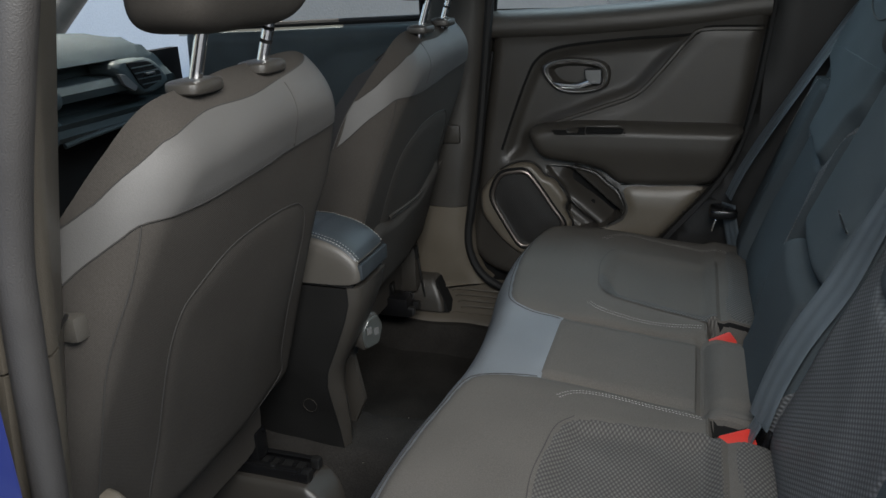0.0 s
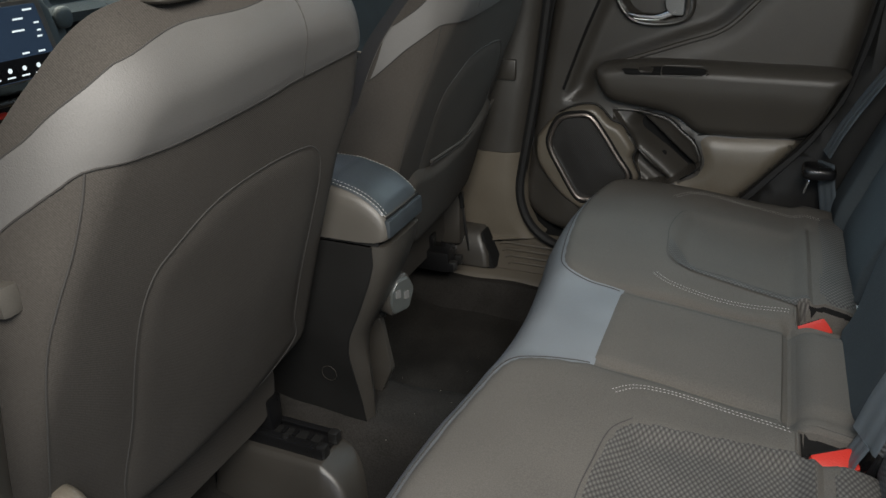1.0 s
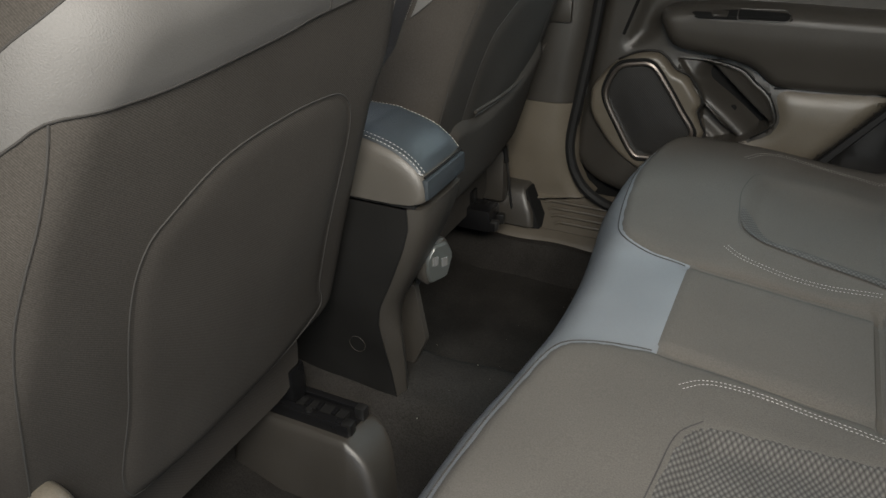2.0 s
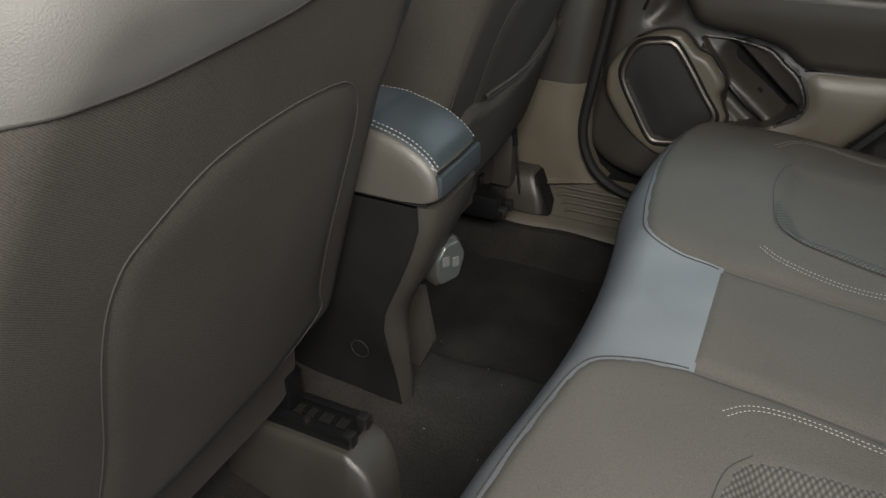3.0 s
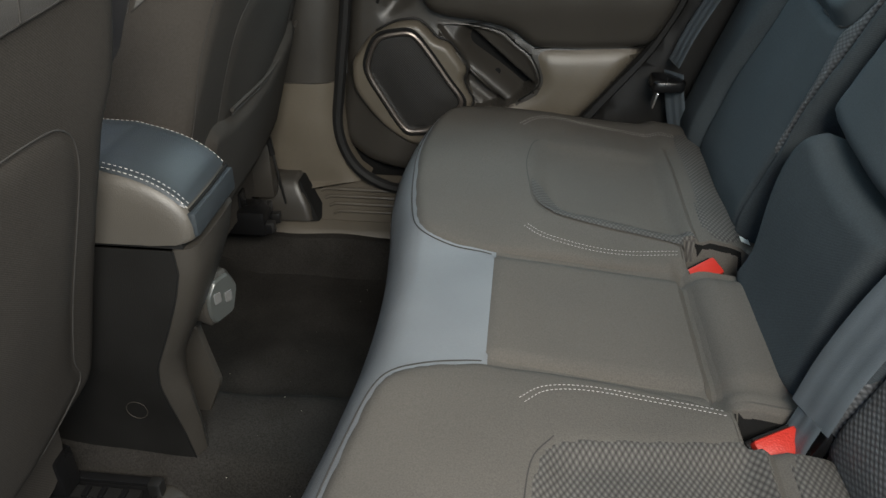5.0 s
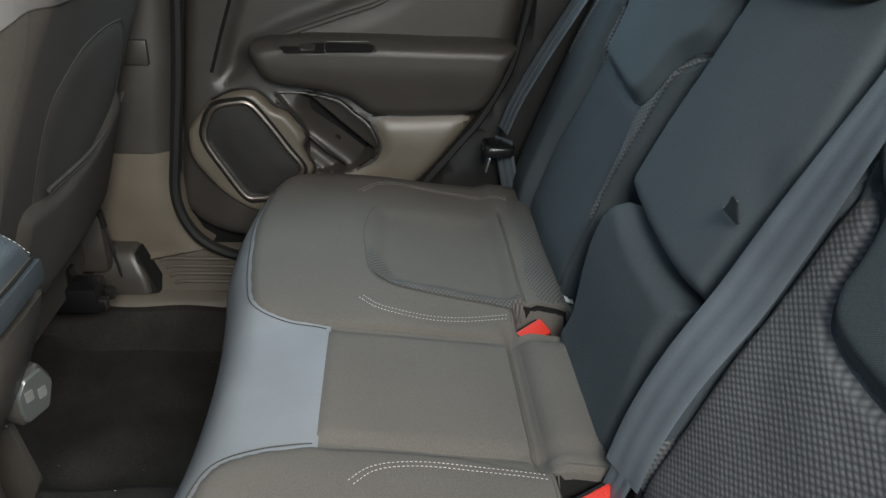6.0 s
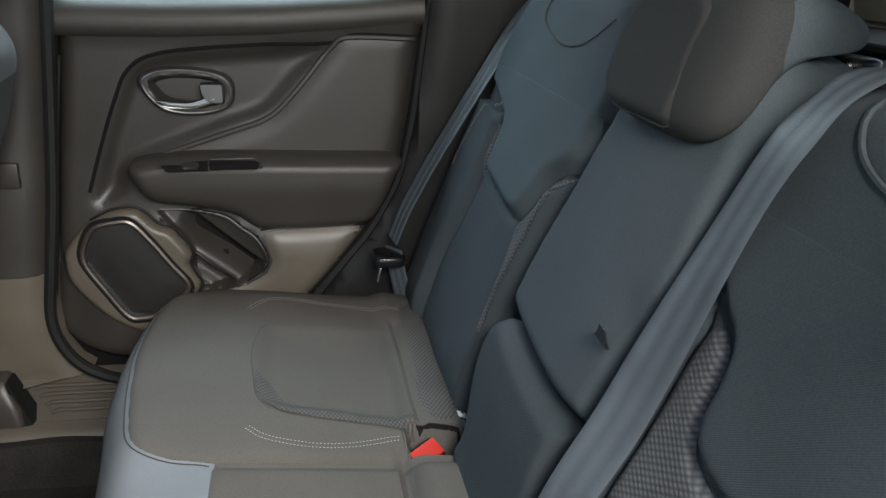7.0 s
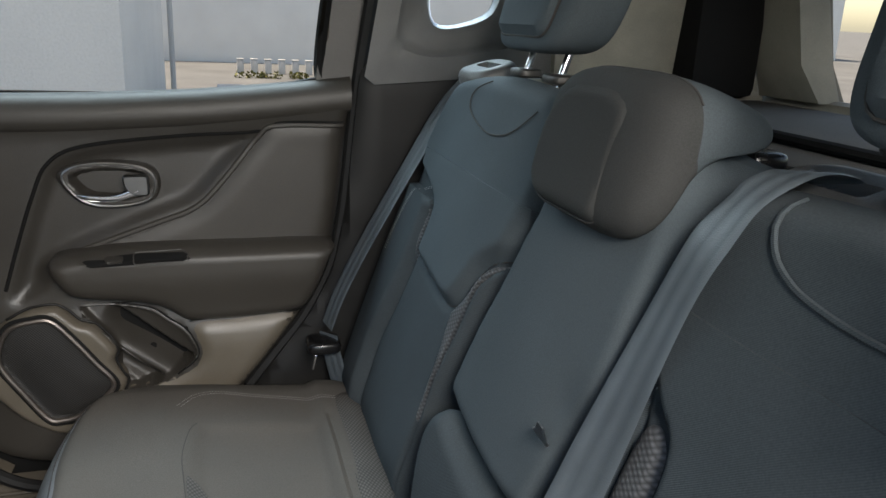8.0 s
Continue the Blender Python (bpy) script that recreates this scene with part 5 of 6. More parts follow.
    # head restraint
    posts = [np.array((-0.456, c - 0.062, 0.955)), np.array((-0.456, c + 0.074, 0.958))]
    hr = head_restraint((-0.425, c, 1.114), (0.055, 0.13, 0.108), "dark cloth front head restraint on chrome posts", posts, cloth=CLOTH_BACK)
    posts_and_collars(hr, 1.07, posts, (0.022, 0.030, 0.008), 0.007)
    b0 = posts[1]
    for k in (0.03, 0.045, 0.06, 0.075):
        q = b0 + np.array((0.33, 0, 1)) * k
        part("post_notch", tube([q - np.array((0.33, 0, 1)) * 0.002, q + np.array((0.33, 0, 1)) * 0.002], 0.0074, 12), BLACK, hr)
    part("base_seam", tube([(-0.452 - 0.0, c + a, 1.03) for a in np.linspace(-0.1, 0.1, 8)], 0.0015, 6), SEAM, hr)


front_seat(-0.366, True)
front_seat(0.35, False, 0.015)

# rear head restraints
def rear_restraint(y, z, label):
    h = head_restraint((0.435, y, z), (0.048, 0.125, 0.095), label, None)
    posts_and_collars(h, z - 0.05, [np.array((0.405, y - 0.06, 1.038)), np.array((0.405, y + 0.06, 1.038))], (0.02, 0.026, 0.007))
    fo = rounded([(y - 0.085, z - 0.07), (y + 0.085, z - 0.07), (y + 0.095, z + 0.06), (y - 0.095, z + 0.06)], 0.025)
    face = Pad((0.379 - 0.33 * z, 0, 0), Y, (0.33, 0, 1), (-1, 0, 0.33), fo, 0.012)
    part("face_panel", face.body(0.012, 0.03), CLOTH_SKYLIT, h, "smooth front face")
    part("face_seam", tube(face.at(even(fo, 0.01, True), 0.001), 0.0016, 6, closed=True), SEAM, h)


rear_restraint(0.345, 1.165, "dark cloth rear head restraint raised on chrome posts")
rear_restraint(-0.345, 1.13, "dark cloth rear head restraint lowered onto the backrest")


def centre_restraint():
    """The low saddle-shaped restraint that sits over the top of the middle backrest."""
    e = thing("head_restraint", (0.36, 0.02, 1.02), "dark cloth middle head restraint folded low over the backrest", "headrest", "head restraints")
    prof = [(0.292, 0.926), (0.282, 0.95), (0.296, 1.02), (0.310, 1.054), (0.335, 1.070), (0.375, 1.064), (0.425, 1.045), (0.444, 1.03), (0.440, 1.014), (0.405, 1.010), (0.365, 0.996), (0.338, 0.972), (0.318, 0.938), (0.306, 0.922)]
    p = curve(prof, closed=True, n=4)
    c = np.array((0.338, 1.005))
    ends = [(-0.014 + 0.121 * u, max(1 - abs(u) ** 4, 0.00000001) ** 0.3) for u in np.sin(np.linspace(-1.5707, 1.5707, 33))]
    rings = [[(c[0] + (a - c[0]) * k, y, c[1] + (b - c[1]) * k) for a, b in p] for y, k in ends]
    pd = part("pad", loft(rings), PADCLOTH, e)
    # one cloth all over: the tail is coloured bluer as if lit by the sky
    pd.data.materials.append(CLOTH_SKYLIT)
    split = [k for k in range(len(p)) if p[k][0] > 0.338]
    for f in pd.data.polygons:
        k = [v % len(p) for v in f.vertices]
        f.material_index = int(len(f.vertices) != 4 or all(q in split for q in k))
    part("tail_seam", tube([np.array(r[split[0]]) * np.array((1, 1.006, 1)) for r in rings[4:-4]], 0.0012, 6), SEAM, e)
    fo = rounded([(-0.074, 0.934), (0.060, 0.932), (0.084, 0.95), (0.088, 0.992), (0.077, 1.03), (0.046, 1.056), (-0.04, 1.058), (-0.078, 1.046), (-0.081, 1.03), (-0.077, 0.99)], 0.022)
    face = Pad((0.2785 - 0.23 * 0.95, 0, 0), Y, (0.23, 0, 1), (-1, 0, 0.23), fo, 0.012)
    part("face_panel", face.body(0.006, 0.02), PADCLOTH, e, "smooth front face")
    part("face_seam", tube(face.at(even(fo, 0.006, True), 0.001), 0.0014, 6, closed=True), SEAM, e)
    for y in (-0.073, 0.075):
        part("collar", blob((0.448, y, 0.994), (0.022, 0.024, 0.009), 4, 20, 10), GLOSS, e)
    return e


centre_restraint()

# ---- seat belts ----
NB = np.array((-1, 0, 0.33)) / 1.053


def centre_belt():
    e = thing("seat_belt", (0.3, -0.16, 0.46), "grey seat belt across the middle of the backrest", "seat belt", "seat belts")
    pts = [(-0.204, 0.955, 0.021), (-0.196, 0.925, 0.022), (-0.186, 0.88, 0.019), (-0.178, 0.82, 0.017), (-0.170, 0.75, 0.015), (-0.163, 0.68, 0.014), (-0.159, 0.60, 0.022), (-0.158, 0.53, 0.022), (-0.160, 0.472, 0.016)]
    q = [np.array(BO) + np.array((0, a, 0)) + b * BV + NB * h for a, b, h in pts]
    over = [(0.417, -0.202, 0.985), (0.413, -0.203, 0.999), (0.395, -0.206, 1.007), (0.366, -0.210, 1.008), (0.336, -0.211, 0.994)]
    q = [np.array(v) for v in over] + q
    c = curve(q, n=6)
    lie = [(NB + np.array((0, -0.38 + 0.5 * ease((h - 0.68) / 0.25), 0.0))) * (1 - k) + np.array((-0.25, 0.1, 1)) * k for h, k in zip(c[:, 2], ease((c[:, 2] - 0.955) / 0.045))]
    part("webbing", band(c, lie, 0.052), WEB, e, "grey ribbed webbing")
    end = q[-1]
    part("lower_webbing", band(curve([end, end + np.array((-0.012, -0.01, -0.03)), end + np.array((-0.005, -0.012, -0.06))], n=4), [NB] * 9, 0.047), WEB, e)
    part("tongue", slab(rounded([(-0.025, -0.012), (0.025, -0.012), (0.025, 0.02), (-0.025, 0.02)], 0.006), (0.165, -0.155, 0.452), Y, (0.3, 0, 1), (-1, 0, 0.3), 0.008, 0.002), GLOSS, e)
    part("tongue_plate", slab(rounded([(-0.012, -0.03), (0.012, -0.03), (0.012, 0.0), (-0.012, 0.0)], 0.003), (0.163, -0.165, 0.44), Y, (0.3, 0, 1), (-1, 0, 0.3), 0.003, 0.0008), CHROME, e)
    part("anchor_pin", tube([(0.18, -0.185, 0.448), (0.186, -0.185, 0.478)], 0.006, 10), SATIN, e)


centre_belt()


def far_belt():
    e = thing("seat_belt", (0.2, 0.6, 0.47), "dark seat belt hanging beside the closed door", "seat belt", "seat belts")
    pts = [(0.375, 0.6, 1.005), (0.335, 0.606, 0.955), (0.29, 0.608, 0.875), (0.243, 0.609, 0.79), (0.197, 0.609, 0.705), (0.158, 0.608, 0.625), (0.136, 0.606, 0.565)]
    c = curve(pts, n=5)
    part("webbing", band(c, [(-0.95, -0.2, 0.3)] * len(c), 0.05), WEB, e, "dark ribbed webbing")
    part("tongue", blob((0.128, 0.60, 0.533), (0.03, 0.03, 0.012), 4.5, 20, 12), GLOSS, e, "black plastic tongue")
    part("tongue_plate", slab(rounded([(-0.011, -0.03), (0.011, -0.03), (0.011, 0.0), (-0.011, 0.0)], 0.003), (0.112, 0.598, 0.518), Y, (0.2, 0, 1), (-1, 0, 0.2), 0.003, 0.0008), CHROME, e)
    c2 = curve([(0.138, 0.605, 0.55), (0.145, 0.606, 0.51), (0.155, 0.605, 0.47), (0.165, 0.6, 0.44)], n=5)
    part("lap_webbing", band(c2, [(-0.8, -0.55, 0.3)] * len(c2), 0.047), WEB, e)


far_belt()


# ---- centre console ----
def console():
    e = thing("centre_console", (-0.6, -0.045, 0.26), "black centre console with a stitched leather armrest lid", "console")
    y0, y1 = -0.108, 0.012
    # lid: rounded block with padded top
    side = curve([(-0.80, 0.6765), (-0.56, 0.6745), (-0.515, 0.670), (-0.478, 0.659), (-0.455, 0.645), (-0.443, 0.632), (-0.437, 0.618), (-0.437, 0.600), (-0.445, 0.5945)], n=4)
    base = [(-0.80, 0.590)] + [tuple(q) for q in side] + [(-0.47, 0.5915)]
    rings = []
    for y, k, dx in ((y0, 0.70, 0.012), (y0 + 0.002, 0.84, 0.006), (y0 + 0.006, 0.93, 0.002), (y0 + 0.014, 0.99, 0.0), ((y0 + y1) / 2, 1.0, 0.0), (y1 - 0.014, 0.99, 0.001), (y1 - 0.006, 0.93, 0.004), (y1 - 0.002, 0.84, 0.008), (y1, 0.70, 0.014)):
        rings.append([(a - dx if a > -0.6 else a, y, 0.590 + (b - 0.590) * k) for a, b in base])
    part("lid_base", loft(rings), LIDM, e, "rounded console lid")
    tp = curve([(-0.80, 0.6775), (-0.56, 0.6755), (-0.515, 0.671), (-0.478, 0.660), (-0.455, 0.646), (-0.442, 0.6325)], n=5)
    rows = []
    for y, h in ((y0 + 0.0075, -0.004), (y0 + 0.0095, 0.0004), (y0 + 0.018, 0.003), (y0 + 0.035, 0.0045), ((y0 + y1) / 2, 0.005), (y1 - 0.035, 0.0045), (y1 - 0.018, 0.003), (y1 - 0.0095, 0.0004), (y1 - 0.0075, -0.004)):
        rows.append([(a + 0.4 * h * i / len(tp), y, b + h * min(1, (len(tp) - 1 - i) / 3 + 0.15)) for i, (a, b) in enumerate(tp)])
    k = len(tp)
    verts = [q for r in rows for q in r]
    faces = [[i * k + j, (i + 1) * k + j, (i + 1) * k + j + 1, i * k + j + 1] for i in range(len(rows) - 1) for j in range(k - 1)]
    lid = part("lid_pad", (verts, [f[::-1] for f in faces]), LEATHER, e, "black leatherette lid pad")
    for y, h in ((y0 + 0.0085, -0.0008), (y0 + 0.0125, 0.0022), (y1 - 0.0125, 0.0022)):
        pts = even([(a + 0.001, y, b + h) for a, b in tp], 0.0027)
        geo = [tube([pts[i], pts[i + 1]], 0.00036, 5) for i in range(0, len(pts) - 1, 2)]
        part("stitching", join(*geo), STITCH, lid, "pale stitching")
    part("lid_groove", tube([(-0.4395, y0 + 0.009, 0.629), (-0.4375, (y0 + y1) / 2, 0.630), (-0.4395, y1 - 0.009, 0.629)], 0.0016, 6), BLACK, e)
    part("lid_latch", box((-0.444, y0 + 0.006, 0.600), (-0.4335, y1 - 0.006, 0.6265), 0.004), LEATHER, e, "leather latch tab")
    part("lid_gap", box((-0.80, y0 + 0.004, 0.584), (-0.452, y1 - 0.006, 0.5925), 0.001), BLACK, e)
    # body that tapers down to a near leg, with a recess and a far fin behind it
    zs = np.r_[np.linspace(0.25, 0.42, 14), np.linspace(0.432, 0.5865, 12)]
    zk = [0.25, 0.30, 0.35, 0.39, 0.425, 0.48, 0.525, 0.56, 0.59]
    seam_x = np.interp(zs, zk, [-0.508, -0.511, -0.517, -0.520, -0.513, -0.488, -0.470, -0.460, -0.461])
    rear_x = np.interp(zs, zk, [-0.500, -0.497, -0.498, -0.501, -0.496, -0.470, -0.452, -0.442, -0.4385])
    near_y = np.interp(zs, [0.25, 0.33, 0.42, 0.5, 0.588], [-0.074, -0.084, -0.099, -0.106, -0.108])
    in_y = np.interp(zs, [0.25, 0.30, 0.36, 0.42, 0.47, 0.53, 0.57, 0.588], [-0.046, -0.052, -0.056, -0.054, -0.040, -0.012, 0.004, 0.010])
    leg, skin, core = [], [], []
    for z, sx, rx, a, b in zip(zs, seam_x, rear_x, near_y, in_y):
        leg.append([(-0.58, a, z), (sx, a, z), (rx - 0.006, a + 0.006, z), (rx, a + 0.016, z), (rx + 0.001, (a + b) / 2, z), (rx, b - 0.009, z), (rx - 0.004, b - 0.002, z), (rx - 0.012, b, z), (-0.58, b, z)])
        skin.append([(-0.92, a - 0.0015, z), (sx - 0.001, a - 0.0015, z), (sx - 0.001, a + 0.004, z), (-0.92, a + 0.004, z)])
        core.append([(-0.92, a + 0.002, z), (sx - 0.035, a + 0.002, z), (sx - 0.035, 0.010, z), (-0.92, 0.010, z)])
    part("console_leg", loft(leg), PLASTIC, e, "waisted plastic rear trim")
    # side turned from the light: its shade is in the darker colour
    part("side_skin", loft(skin), DARKTRIM, e, "smooth side skin, darkened as if in shade")
    part("console_core", loft(core), BLACK, e)
    part("skin_edge", tube([(x, y - 0.0012, z) for x, y, z in zip(seam_x, near_y, zs)], 0.0011, 6), BLACK, e)
    part("screw_cover", tube([(-0.56 + 0.013 * math.cos(a), -0.0905, 0.345 + 0.013 * math.sin(a)) for a in np.linspace(0, 2 * math.pi, 20, endpoint=False)], 0.0005, 5, closed=True), PLASTIC, e)
    up = [q for q in range(len(zs)) if zs[q] > 0.40]
    part("far_cheek", loft([[(-0.56, -0.002, zs[q]), (rear_x[q] - 0.012, -0.002, zs[q]), (rear_x[q] - 0.007, 0.004, zs[q]), (rear_x[q] - 0.010, y1, zs[q]), (-0.56, y1, zs[q])] for q in up]), PLASTIC, e)
    part("foot_fin", slab(rounded([(-0.555, 0.25), (-0.522, 0.25), (-0.497, 0.309), (-0.506, 0.358), (-0.514, 0.405), (-0.555, 0.405)], 0.006), (0, 0.002, 0), X, Z, -Y, 0.011, 0.003), PLASTIC, e, "slim far leg of the console")
    # power socket behind a clear flap
    face = np.array((0.93, -0.36, 0.0))
    along = np.array((0.36, 0.93, 0.0))
    o = np.array((-0.458, -0.022, 0.469))
    hexa = rounded([(-0.026, 0.012), (-0.012, 0.030), (0.014, 0.030), (0.027, 0.004), (0.014, -0.030), (-0.020, -0.030), (-0.026, -0.012)], 0.006)
    part("socket_body", slab(hexa * 1.06, o - face * 0.004, along, Z, face, 0.03, 0.004), PLASTIC, e, "grey socket housing")
    u = part("socket_panel", slab(hexa * 0.92, o, along, Z, face, 0.004, 0.0025), CLEAR, e, "clear plastic power socket cover")
    for a, b in ((-0.010, 0.006), (0.007, -0.001)):
        part("socket", slab(rounded([(a - 0.006, b - 0.007), (a + 0.005, b - 0.008), (a + 0.005, b + 0.006), (a - 0.006, b + 0.007)], 0.002), o + face * 0.0012, along, Z, face, 0.001, 0.0003), GREYTRIM, u)


console()


# ---- dashboard ----
def dashboard():
    e = thing("dashboard", (-1.4, 0, 0.6), "blue-green grey dashboard with touch screen, open tray and angled vent", "dashboard")
    fx = -1.22
    ys = sorted(set(np.round(np.concatenate([np.linspace(-0.56, 0.56, 41), np.linspace(0.1, 0.17, 15), np.linspace(0.31, 0.36, 11), np.linspace(0.4, 0.56, 25)]), 4)))
    rings = []
    for y in ys:
        f = ease((y - 0.118) / 0.016) * ease((0.345 - y) / 0.016)
        g = ease((y - 0.138) / 0.03) * ease((0.54 - y) / 0.05)
        tip = (0.118 if y > 0 else 0.05) * np.clip((abs(y) - 0.36) / 0.17, 0, 1.15) ** 2
        prof = [(-0.10, 0.50), (-0.10, 0.735), (-0.01, 0.738), (0.0, 0.75), (-0.004, 0.765), (0.006, 0.778), (0.004 - 0.055 * g, 0.785), (0.0 - 0.07 * g, 0.812), (0.004, 0.82), (0.012, 0.838), (0.004, 0.855), (-0.06 * f, 0.861), (-0.065 * f, 0.883), (-0.002, 0.892), (-0.012, 0.915), (-0.04, 0.935), (-0.12, 0.946), (-0.5, 0.95)]
        rings.append([(fx + a, y, min(b, 0.95 - tip) if b > 0.8 else b) for a, b in prof])
    part("dash_body", loft(rings), DASH, e)
    part("lower_body", box((-1.5, -0.6, 0.3), (-1.30, 0.6, 0.74), 0.01), BLACK, e)
    # vent at the outer end
    ring = curve([(0.33, 0.888), (0.432, 0.886), (0.478, 0.862), (0.503, 0.824), (0.464, 0.806), (0.405, 0.802), (0.372, 0.82), (0.318, 0.863)], closed=True, n=3)
    hole = rounded([(0.354, 0.882), (0.432, 0.878), (0.471, 0.848), (0.471, 0.829), (0.405, 0.814), (0.387, 0.833)], 0.008)
    v = part("vent", Pad((fx + 0.016, 0, 0), Y, Z, X, ring, 0.01).body(0.008, 0.06), DASH, e, "angled air vent")
    part("vent_hole", slab(hole, (fx + 0.0185, 0, 0), Y, Z, X, 0.002, 0.0005), BLACK, v)
    for z, a, b in ((0.827, 0.395, 0.462), (0.841, 0.383, 0.468), (0.855, 0.374, 0.46), (0.868, 0.366, 0.446)):
        part("louvre", box((fx + 0.012, a, z - 0.0015), (fx + 0.021, b, z + 0.0015), 0.001), DASH, v)
    part("vent_tab", box((fx + 0.018, 0.41, 0.848), (fx + 0.027, 0.44, 0.853), 0.0015), SATIN, v)
    part("vent_cheek", slab(rounded([(0.322, 0.862), (0.345, 0.857), (0.381, 0.824), (0.368, 0.815), (0.335, 0.835)], 0.005), (fx + 0.02, 0, 0), Y, Z, X, 0.008, 0.002), GREYTRIM, v)
    part("tray_lip", tube(curve([(fx + 0.006, 0.14, 0.735), (fx + 0.012, 0.208, 0.742), (fx + 0.012, 0.317, 0.748), (fx + 0.006, 0.5, 0.755)], n=5), 0.006, 8), DASH, e)
    part("bar_end", blob((fx + 0.014, 0.128, 0.833), (0.008, 0.02, 0.02), 2.5, 20, 12), DASH, e)
    part("top_vent", box((-1.42, 0.22, 0.947), (-1.40, 0.36, 0.951), 0.001), BLACK, e)
    # screen
    side = [(0.0, 0.893), (0.045, 0.892), (0.068, 0.884), (0.09, 0.854), (0.107, 0.777), (0.108, 0.748), (0.081, 0.732), (0.0, 0.722)]
    fo = curve(side + [(-a, b) for a, b in side[-2:0:-1]], closed=True, n=3)
    f = part("screen_frame", Pad((fx + 0.035, 0, 0), Y, Z, X, fo, 0.012).body(0.008, 0.09), DASH, e, "rounded screen surround")
    sx = fx + 0.038
    # the bezel's brown is a reflection painted as base colour
    part("bezel", slab(rounded([(-0.092, 0.742), (0.092, 0.742), (0.064, 0.876), (-0.064, 0.876)], 0.008), (sx - 0.002, 0, 0), Y, Z, X, 0.004, 0.001), LIDM, f, "bezel with a brown reflection in its colour")
    part("screen", slab(rounded([(-0.08, 0.745), (0.08, 0.745), (0.053, 0.868), (-0.053, 0.868)], 0.003), (sx, 0, 0), Y, Z, X, 0.003, 0.0005), SCREEN, f, "lit touch screen")
    part("menu_strip", slab([(-0.078, 0.747), (0.078, 0.747), (0.072, 0.783), (-0.072, 0.783)], (sx + 0.0012, 0, 0), Y, Z, X, 0.001, 0.0003), GLOSS, f)
    for k in range(5):
        y = 0.06 - 0.029 * k
        part("icon", tube([(sx + 0.0016, y, 0.766), (sx + 0.0022, y, 0.766)], 0.0042, 10), ICON, f)
        part("icon_label", slab([(y - 0.008, 0.753), (y + 0.008, 0.753), (y + 0.008, 0.7555), (y - 0.008, 0.7555)], (sx + 0.002, 0, 0), Y, Z, X, 0.0006, 0.0002), ICON, f)
    for y, z, w in ((0.045, 0.787, 0.007), (0.012, 0.788, 0.007), (0.047, 0.835, 0.005), (0.049, 0.822, 0.004), (0.048, 0.812, 0.005), (0.034, 0.858, 0.009), (0.012, 0.845, 0.01), (0.008, 0.826, 0.012)):
        part("icon_label", slab([(y - w, z), (y + w, z), (y + w, z + 0.003), (y - w, z + 0.003)], (sx + 0.002, 0, 0), Y, Z, X, 0.0006, 0.0002), ICON, f)
    # controls below
    part("slot_bar", tube(curve([(fx + 0.02, -0.1, 0.712), (fx + 0.03, 0.03, 0.713), (fx + 0.012, 0.1, 0.722)], n=5), 0.006, 8), GLOSS, e)
    p = part("control_panel", slab(rounded([(-0.12, 0.59), (0.11, 0.59), (0.11, 0.70), (-0.12, 0.70)], 0.015), (fx + 0.015, 0, 0), Y, (-0.1, 0, 1), (1, 0, 0.1), 0.05, 0.006), GLOSS, e, "black heater control panel")
    px = fx + 0.015
    part("hazard_key", box((px - 0.073, -0.004, 0.668), (px - 0.062, 0.012, 0.678), 0.001), RED, p)
    part("lamp_key", box((px - 0.073, 0.024, 0.650), (px - 0.062, 0.036, 0.656), 0.001), AMBER, p)
    part("key_mark", box((px - 0.073, 0.032, 0.677), (px - 0.063, 0.046, 0.681), 0.001), TAG, p)
    part("key_mark", box((px - 0.073, 0.036, 0.66), (px - 0.062, 0.044, 0.664), 0.001), TAG, p)
    for y in (0.07, -0.01, -0.09):
        k = part("knob", tube([(px - 0.07, y, 0.62), (px - 0.04, y, 0.622)], 0.022, 20), GLOSS, p, "black heater knob")
        part("knob_mark", box((px - 0.041, y - 0.002, 0.63), (px - 0.039, y + 0.002, 0.64), 0.0005), TAG, k)
    part("corner_pillar", tube(curve([(-1.70, 0.60, 0.88), (-1.585, 0.60, 0.985), (-1.35, 0.585, 1.17), (-1.1, 0.565, 1.33), (-0.85, 0.55, 1.43)], n=6), 0.032, 10), GREYTRIM, e, "slim windscreen pillar trim")


DASH = mat("dash_plastic", (0.032, 0.043, 0.046), 0.6, spec=0.35, grain=0.1, grain_size=0.0015)
dashboard()


